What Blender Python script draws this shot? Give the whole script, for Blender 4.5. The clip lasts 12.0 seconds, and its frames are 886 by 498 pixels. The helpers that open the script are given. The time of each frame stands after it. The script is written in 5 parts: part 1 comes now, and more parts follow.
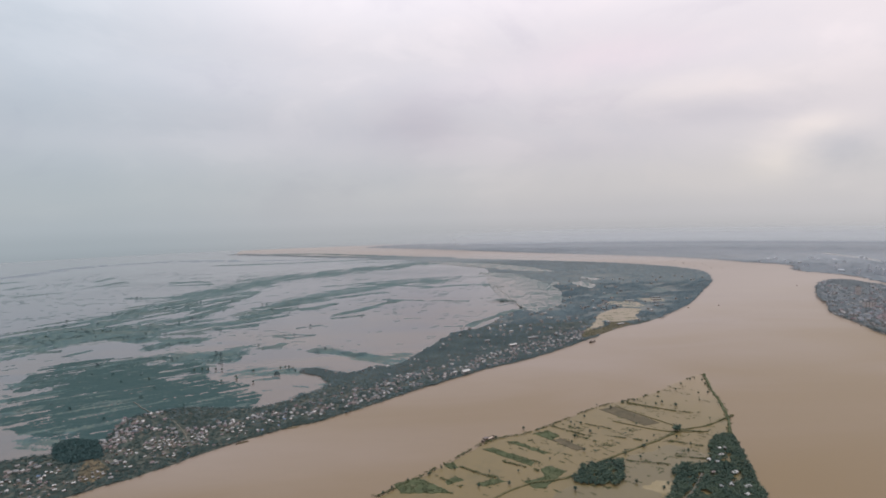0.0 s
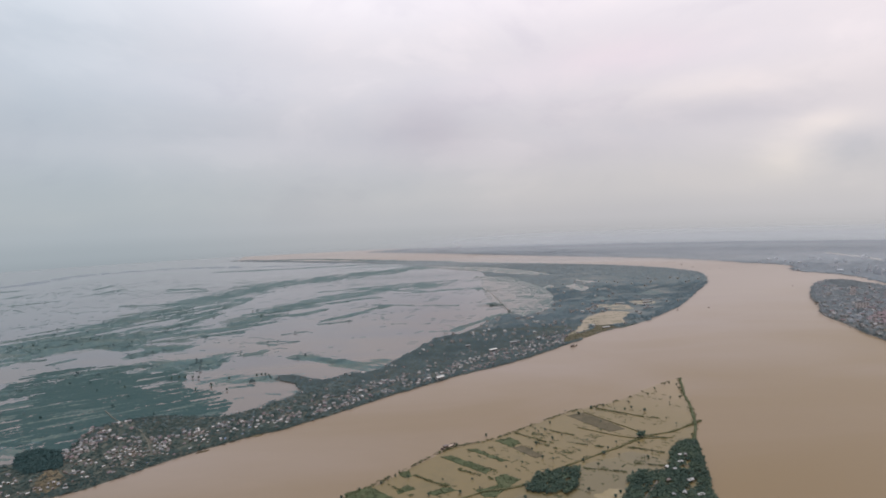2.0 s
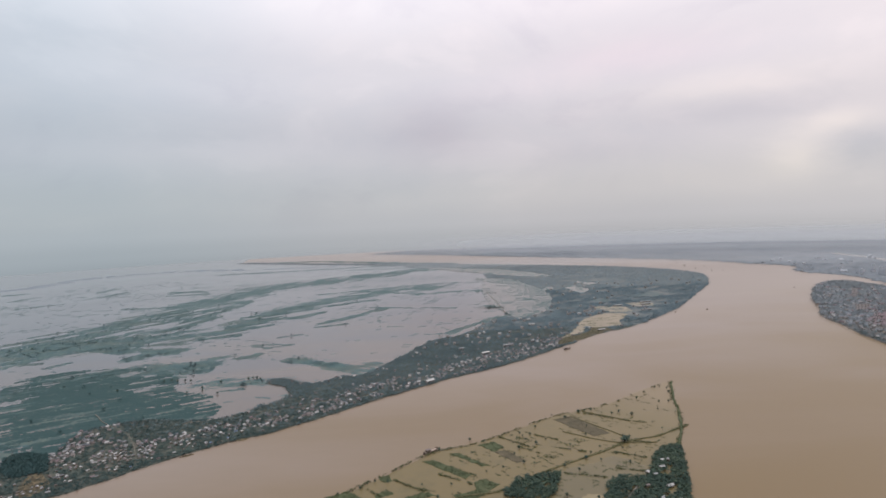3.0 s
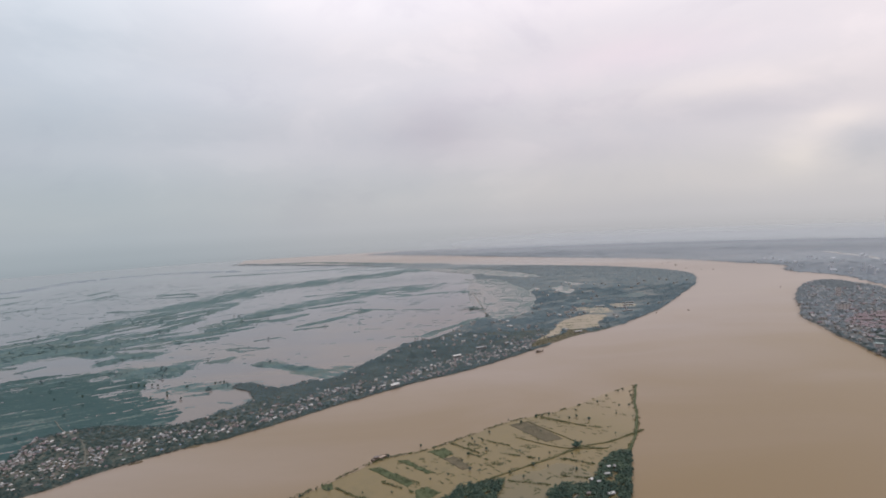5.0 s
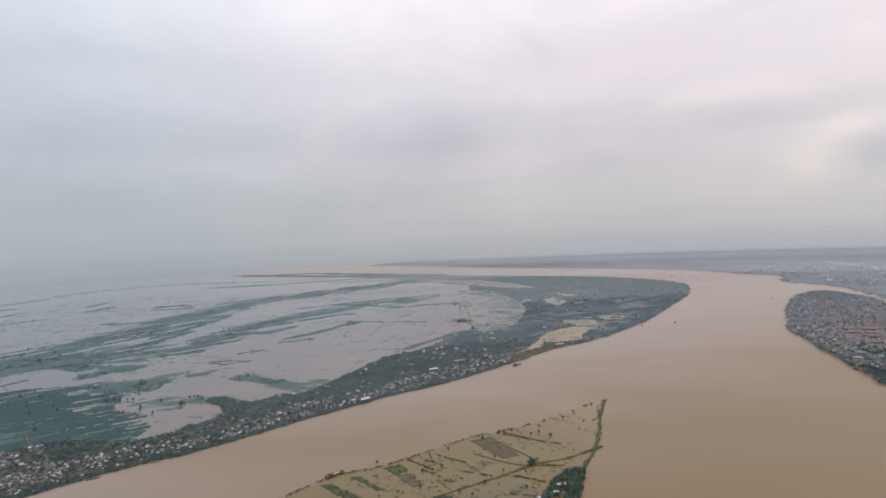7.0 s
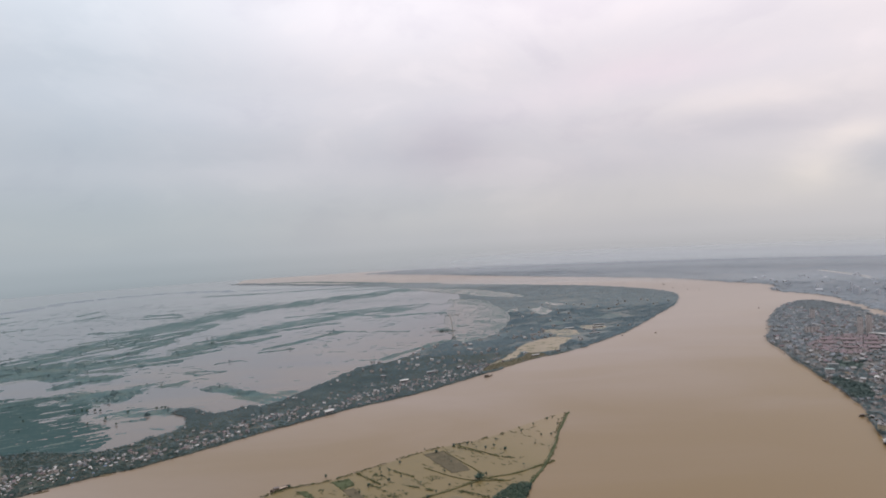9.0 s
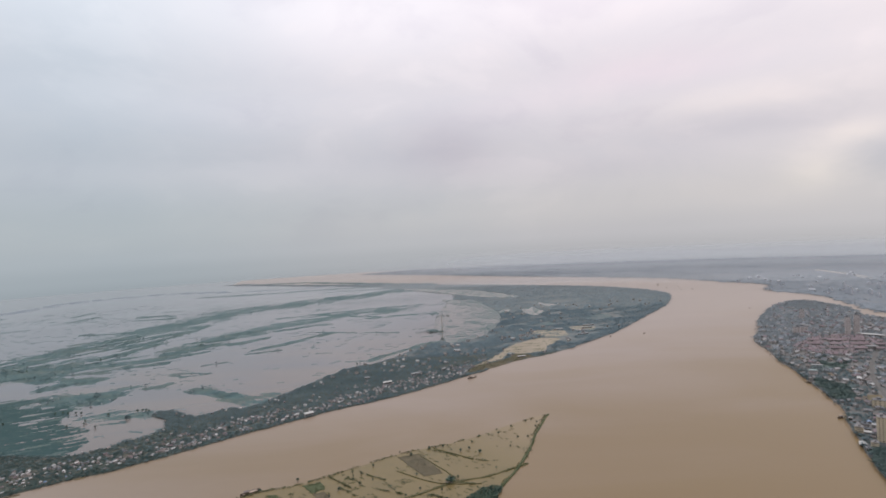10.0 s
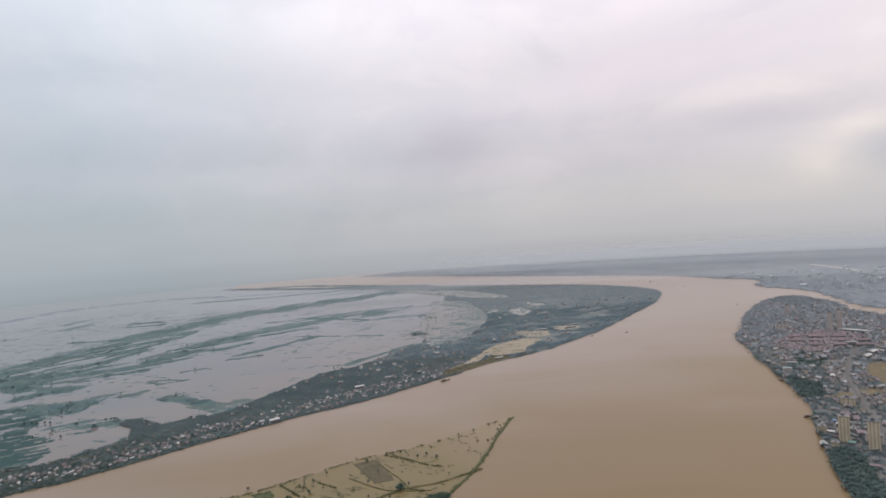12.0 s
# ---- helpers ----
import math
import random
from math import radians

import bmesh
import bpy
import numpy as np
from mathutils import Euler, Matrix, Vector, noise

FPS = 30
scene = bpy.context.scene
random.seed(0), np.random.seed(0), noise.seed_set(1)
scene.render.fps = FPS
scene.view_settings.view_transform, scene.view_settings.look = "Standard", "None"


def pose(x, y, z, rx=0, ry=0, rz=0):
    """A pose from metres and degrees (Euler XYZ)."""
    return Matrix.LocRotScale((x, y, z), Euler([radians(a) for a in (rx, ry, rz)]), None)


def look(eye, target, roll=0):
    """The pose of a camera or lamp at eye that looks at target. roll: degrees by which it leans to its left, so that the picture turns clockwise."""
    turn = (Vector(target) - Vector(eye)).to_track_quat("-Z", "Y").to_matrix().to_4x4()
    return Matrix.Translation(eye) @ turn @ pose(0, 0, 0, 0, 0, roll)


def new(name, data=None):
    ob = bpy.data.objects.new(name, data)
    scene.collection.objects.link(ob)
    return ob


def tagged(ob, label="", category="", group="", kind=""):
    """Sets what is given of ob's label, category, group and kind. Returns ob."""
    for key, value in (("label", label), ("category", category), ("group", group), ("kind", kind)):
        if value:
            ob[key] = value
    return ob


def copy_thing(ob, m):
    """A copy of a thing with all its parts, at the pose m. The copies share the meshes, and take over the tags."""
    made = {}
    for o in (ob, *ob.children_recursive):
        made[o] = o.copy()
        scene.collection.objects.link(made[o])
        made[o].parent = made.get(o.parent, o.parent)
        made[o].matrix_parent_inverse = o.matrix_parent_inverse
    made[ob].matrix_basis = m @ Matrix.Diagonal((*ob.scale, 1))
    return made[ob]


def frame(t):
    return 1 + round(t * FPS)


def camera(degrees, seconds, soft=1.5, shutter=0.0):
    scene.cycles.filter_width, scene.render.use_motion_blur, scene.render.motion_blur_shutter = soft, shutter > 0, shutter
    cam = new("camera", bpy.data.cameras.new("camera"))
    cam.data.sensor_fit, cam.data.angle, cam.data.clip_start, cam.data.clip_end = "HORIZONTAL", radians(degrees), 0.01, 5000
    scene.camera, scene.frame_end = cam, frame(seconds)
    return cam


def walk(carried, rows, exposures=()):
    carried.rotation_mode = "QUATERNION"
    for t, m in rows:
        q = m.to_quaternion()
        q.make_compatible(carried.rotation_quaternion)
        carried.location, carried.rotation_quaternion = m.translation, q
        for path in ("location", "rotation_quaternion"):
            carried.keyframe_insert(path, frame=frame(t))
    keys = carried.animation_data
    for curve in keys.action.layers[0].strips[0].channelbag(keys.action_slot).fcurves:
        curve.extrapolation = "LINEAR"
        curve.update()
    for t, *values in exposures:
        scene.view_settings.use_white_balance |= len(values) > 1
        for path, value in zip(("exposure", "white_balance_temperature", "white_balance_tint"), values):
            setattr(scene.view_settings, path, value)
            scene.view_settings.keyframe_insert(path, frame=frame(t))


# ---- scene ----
cam = camera(80.26, 12.0, soft=1.8)
TRUE = 1.25  # metres to one unit of the plan and of the eye's rows
# seconds, eye in units over the river's surface, yaw, pitch and roll in degrees
ROWS = [
    (0.0, -11.32, -16.32, 207.56, -0.338, -3.593, 1.515),
    (0.5, -0.43, -16.14, 207.77, -0.119, -3.231, 1.823),
    (1.0, 10.99, -16.10, 207.92, 0.260, -3.013, 2.023),
    (1.5, 22.93, -15.02, 207.98, 0.442, -3.062, 2.107),
    (2.0, 35.23, -13.16, 208.26, 0.522, -3.186, 2.249),
    (2.5, 47.24, -11.95, 208.57, 0.776, -3.131, 2.395),
    (3.0, 58.41, -11.76, 209.38, 1.280, -2.996, 2.534),
    (5.0, 108.46, -5.16, 211.31, 1.575, -3.029, 2.877),
    (5.5, 121.27, -4.30, 212.02, 1.633, -2.865, 3.010),
    (6.0, 133.80, -4.15, 213.21, 1.874, -2.684, 2.973),
    (6.5, 145.70, -4.49, 214.10, 2.251, -2.237, 3.188),
    (7.0, 157.72, -4.50, 214.20, 2.445, -1.922, 3.067),
    (9.0, 209.11, -0.85, 215.89, 2.887, -1.057, 3.135),
    (9.5, 222.81, 0.65, 216.31, 2.906, -1.029, 3.147),
    (10.0, 235.71, 3.38, 216.06, 2.955, -1.045, 3.268),
    (10.5, 248.21, 4.99, 215.65, 3.223, -0.778, 3.580),
    (11.0, 260.57, 7.19, 215.54, 3.367, -0.750, 3.727),
    (11.5, 273.83, 10.54, 215.40, 3.352, -0.907, 4.039),
    (12.0, 286.73, 13.51, 214.91, 3.401, -0.972, 4.302),
]
walk(cam, [(t, pose(x * TRUE, y * TRUE, z * TRUE, 90 + pitch, roll, yaw)) for t, x, y, z, yaw, pitch, roll in ROWS])

# ---- light ----
def node(tree, kind, values=()):
    """One shader node with its input values."""
    n = tree.nodes.new(kind)
    for key, value in dict(values).items():
        n.inputs[key].default_value = value
    return n


def ramp(tree, stops, source):
    n = tree.nodes.new("ShaderNodeValToRGB")
    n.color_ramp.interpolation = "EASE"
    while len(n.color_ramp.elements) < len(stops):
        n.color_ramp.elements.new(0.5)
    for e, (at, rgb) in zip(n.color_ramp.elements, stops):
        e.position, e.color = at, (*rgb, 1)
    tree.links.new(source, n.inputs[0])
    return n.outputs[0]


def maths(tree, operation, a, b=None):
    n = tree.nodes.new("ShaderNodeMath")
    n.operation = operation
    for i, v in enumerate((a, b)):
        if isinstance(v, (int, float)):
            n.inputs[i].default_value = v
        elif v is not None:
            tree.links.new(v, n.inputs[i])
    return n.outputs[0]


def blend(tree, fac, a, b, how="MIX"):
    n = tree.nodes.new("ShaderNodeMix")
    n.data_type, n.blend_type = "RGBA", how
    for i, v in ((0, fac), (6, a), (7, b)):
        if isinstance(v, (int, float)):
            n.inputs[i].default_value = v
        elif isinstance(v, tuple):
            n.inputs[i].default_value = (*v, 1)
        else:
            tree.links.new(v, n.inputs[i])
    return n.outputs[2]


SUN_UP, SUN_TURN = radians(58), radians(25)
world = bpy.data.worlds.new("overcast_sky")
scene.world = world
world.use_nodes = True
wt = world.node_tree
wt.nodes.clear()
where = node(wt, "ShaderNodeTexCoord").outputs["Generated"]
axis = node(wt, "ShaderNodeSeparateXYZ")
wt.links.new(where, axis.inputs[0])
# a grey overcast dome, dull at the rim and bright higher up
height = maths(wt, "ADD", maths(wt, "MULTIPLY", axis.outputs[2], 1.0), 0.1)
dome = ramp(wt, [(0.0, (0.355, 0.37, 0.395)), (0.042, (0.385, 0.40, 0.428)), (0.068, (0.435, 0.448, 0.477)), (0.10, (0.492, 0.50, 0.53)), (0.15, (0.53, 0.53, 0.555)),
                 (0.25, (0.63, 0.61, 0.645)), (0.37, (0.77, 0.735, 0.78)), (0.52, (0.99, 0.94, 0.99)), (1.0, (1.45, 1.42, 1.48))], height)
# a smooth layer with faint heaps, longer than high
heap = node(wt, "ShaderNodeMapping", {"Scale": (1.0, 1.0, 2.0), "Location": (0.35, 0.2, 0.1)})
wt.links.new(where, heap.inputs[0])
lump = node(wt, "ShaderNodeTexNoise", {"Scale": 3.4, "Detail": 6.0, "Roughness": 0.55, "Distortion": 0.3})
wt.links.new(heap.outputs[0], lump.inputs["Vector"])
cloud = ramp(wt, [(0.34, (0.925, 0.925, 0.945)), (0.47, (0.985, 0.985, 0.99)), (0.55, (1.01, 1.002, 1.0)), (0.66, (1.07, 1.05, 1.04))], lump.outputs[0])
wisp = node(wt, "ShaderNodeTexNoise", {"Scale": 9.0, "Detail": 4.0, "Roughness": 0.55})
wt.links.new(heap.outputs[0], wisp.inputs["Vector"])
shift = node(wt, "ShaderNodeVectorMath", {1: (0.5, 0.5, 0.5)})
shift.operation = "SUBTRACT"
wt.links.new(wisp.outputs[1], shift.inputs[0])
torn = node(wt, "ShaderNodeVectorMath", {1: (0.06, 0.06, 0.03)})
torn.operation = "MULTIPLY_ADD"
wt.links.new(shift.outputs[0], torn.inputs[0])
wt.links.new(where, torn.inputs[2])


def cloud_patch(base, turn, up, wide, high, tint):
    """A thicker or thinner place in the cloud layer: its bearing and height, its half width and half height in degrees, and its tint."""
    a, e = radians(turn), radians(up)
    ways = ((math.cos(a), -math.sin(a), 0), (-math.sin(e) * math.sin(a), -math.sin(e) * math.cos(a), math.cos(e)), (math.cos(e) * math.sin(a), math.cos(e) * math.cos(a), math.sin(e)))
    dots = []
    for way in ways:
        n = node(wt, "ShaderNodeVectorMath", {1: way})
        n.operation = "DOT_PRODUCT"
        wt.links.new(torn.outputs[0], n.inputs[0])
        dots.append(n.outputs["Value"])
    u, v = maths(wt, "DIVIDE", dots[0], math.sin(radians(wide))), maths(wt, "DIVIDE", dots[1], math.sin(radians(high)))
    near = maths(wt, "EXPONENT", maths(wt, "MULTIPLY", maths(wt, "ADD", maths(wt, "MULTIPLY", u, u), maths(wt, "MULTIPLY", v, v)), -1.0))
    near = maths(wt, "MULTIPLY", near, maths(wt, "GREATER_THAN", dots[2], 0.0))
    return blend(wt, near, base, blend(wt, 1.0, base, tint, "MULTIPLY"))


WEST_CLOUDS = [(-1.8, 9.6, 5.5, 3.4, (0.9, 0.875, 0.9)), (-12.0, 22.0, 11.0, 5.0, (1.1, 1.08, 1.07)), (10.0, 22.0, 14.0, 4.0, (1.02, 1.01, 1.01)),
               (-18.0, 9.0, 17.0, 2.4, (0.955, 0.96, 0.975)), (-32.0, 7.6, 9.0, 1.3, (1.06, 1.04, 1.03)), (-38.0, 17.0, 8.0, 8.0, (0.93, 0.96, 0.975)),
               (6.0, 13.5, 7.0, 1.6, (1.05, 1.03, 1.03)), (-26.0, 13.5, 8.0, 1.6, (1.04, 1.03, 1.03))]
EAST_CLOUDS = [(26.0, 11.8, 7.5, 1.2, (1.14, 1.11, 1.07)), (19.0, 15.5, 8.0, 1.8, (1.05, 1.0, 1.015)), (28.0, 9.0, 8.0, 1.3, (0.92, 0.925, 0.945)),
               (35.4, 7.2, 3.0, 1.0, (1.17, 1.14, 1.08)), (32.8, 4.2, 2.4, 2.2, (1.13, 1.11, 1.06)), (37.4, 4.9, 2.8, 2.3, (0.83, 0.86, 0.9)), (21.0, 3.4, 15.0, 2.4, (1.06, 1.04, 1.02)),
               (15.0, 10.3, 6.0, 1.2, (1.05, 1.035, 1.03)), (14.0, 6.6, 9.0, 1.5, (0.96, 0.955, 0.965))]
for turn, up, wide, high, tint in WEST_CLOUDS + EAST_CLOUDS:
    cloud = cloud_patch(cloud, turn, up, wide, high, tint)
# low over the plain the mist evens the clouds out
cloud = blend(wt, ramp(wt, [(0.07, (0.1, 0.1, 0.1)), (0.17, (1.0, 1.0, 1.0))], height), (1.0, 1.0, 1.0), cloud)
# the deck is thinner and a little warmer to the east, bluer to the west
side = ramp(wt, [(0.20, (0.835, 0.925, 0.955)), (0.42, (0.975, 0.99, 0.995)), (0.62, (1.05, 1.025, 1.02)), (0.85, (1.16, 1.115, 1.09))],
            maths(wt, "ADD", maths(wt, "MULTIPLY", axis.outputs[0], 0.5), 0.5))
grey = blend(wt, 1.0, blend(wt, 1.0, dome, cloud, "MULTIPLY"), side, "MULTIPLY")
clear = node(wt, "ShaderNodeTexSky")
clear.sky_type, clear.sun_disc, clear.sun_elevation, clear.sun_rotation = "NISHITA", False, SUN_UP, SUN_TURN
veil = blend(wt, 1.0, clear.outputs[0], (0.1, 0.1, 0.1), "MULTIPLY")
back = node(wt, "ShaderNodeBackground", {"Strength": 1.0})
wt.links.new(blend(wt, 0.06, grey, veil), back.inputs[0])
wt.links.new(back.outputs[0], node(wt, "ShaderNodeOutputWorld").inputs[0])

sun = new("sun", bpy.data.lights.new("sun", "SUN"))
sun.data.energy, sun.data.angle, sun.data.color = 1.1, radians(25), (1.0, 0.96, 0.9)
sun.matrix_world = look((400 * math.sin(SUN_TURN), 400 * math.cos(SUN_TURN), 400 * math.tan(SUN_UP)), (0, 0, 0))


# ---- materials ----
def surface(name, colours, scale=1.0, rough=0.8, spec=0.3, bump=0.0, bump_scale=None, island=0.0, stretch=(1, 1, 1), metal=0.0, turn=0.0, random_ob=0.0, silt=None, soft=0.0):
    """A procedural surface: colours blended by a coarse and a fine noise, in metres, with relief."""
    m = bpy.data.materials.new(name)
    m.use_nodes = True
    t = m.node_tree
    p = t.nodes["Principled BSDF"]
    coord = node(t, "ShaderNodeTexCoord").outputs["Object"]
    mapping = node(t, "ShaderNodeMapping", {"Scale": stretch, "Rotation": (0, 0, radians(turn))})
    t.links.new(coord, mapping.inputs[0])
    coarse = node(t, "ShaderNodeTexNoise", {"Scale": scale, "Detail": 4.0, "Roughness": 0.55})
    fine = node(t, "ShaderNodeTexNoise", {"Scale": scale * 11, "Detail": 3.0, "Roughness": 0.6})
    for n in (coarse, fine):
        t.links.new(mapping.outputs[0], n.inputs["Vector"])
    both = maths(t, "ADD", maths(t, "MULTIPLY", coarse.outputs[0], 0.72), maths(t, "MULTIPLY", fine.outputs[0], 0.28))
    if island:
        g = node(t, "ShaderNodeNewGeometry").outputs["Random Per Island"]
        both = maths(t, "ADD", both, maths(t, "MULTIPLY", maths(t, "SUBTRACT", g, 0.5), island))
    if random_ob:
        g = node(t, "ShaderNodeObjectInfo").outputs["Random"]
        both = maths(t, "ADD", both, maths(t, "MULTIPLY", maths(t, "SUBTRACT", g, 0.5), random_ob))
    n = len(colours)
    stops = [(0.32 + 0.36 * i / max(1, n - 1), c) for i, c in enumerate(colours)]
    col = ramp(t, stops, both)
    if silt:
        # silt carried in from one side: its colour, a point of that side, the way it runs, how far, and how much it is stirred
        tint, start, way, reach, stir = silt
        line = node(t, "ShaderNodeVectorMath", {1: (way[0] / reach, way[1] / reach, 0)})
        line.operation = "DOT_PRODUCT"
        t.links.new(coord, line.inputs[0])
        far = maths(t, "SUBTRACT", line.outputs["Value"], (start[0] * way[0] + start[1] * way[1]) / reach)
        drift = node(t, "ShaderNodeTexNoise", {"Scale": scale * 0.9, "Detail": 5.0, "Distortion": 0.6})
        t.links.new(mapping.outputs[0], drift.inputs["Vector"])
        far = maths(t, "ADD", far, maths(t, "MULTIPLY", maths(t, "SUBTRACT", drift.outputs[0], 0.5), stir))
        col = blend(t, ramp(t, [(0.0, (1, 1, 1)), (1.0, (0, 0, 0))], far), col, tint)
    t.links.new(col, p.inputs["Base Color"])
    p.inputs["Roughness"].default_value = rough
    p.inputs["Specular IOR Level"].default_value = spec
    p.inputs["Metallic"].default_value = metal
    if soft:
        # countless small leaves catch the sky from above: the shading leans upwards
        lean = node(t, "ShaderNodeVectorMath", {1: (0, 0, soft)})
        lean.operation = "ADD"
        t.links.new(node(t, "ShaderNodeNewGeometry").outputs["Normal"], lean.inputs[0])
        unit = node(t, "ShaderNodeVectorMath")
        unit.operation = "NORMALIZE"
        t.links.new(lean.outputs[0], unit.inputs[0])
        t.links.new(unit.outputs[0], p.inputs["Normal"])
    elif bump:
        b = node(t, "ShaderNodeBump", {"Strength": bump, "Distance": 0.3})
        w = node(t, "ShaderNodeTexNoise", {"Scale": bump_scale or scale * 8, "Detail": 3.0})
        t.links.new(coord, w.inputs["Vector"])
        t.links.new(w.outputs[0], b.inputs["Height"])
        t.links.new(b.outputs[0], p.inputs["Normal"])
    return m


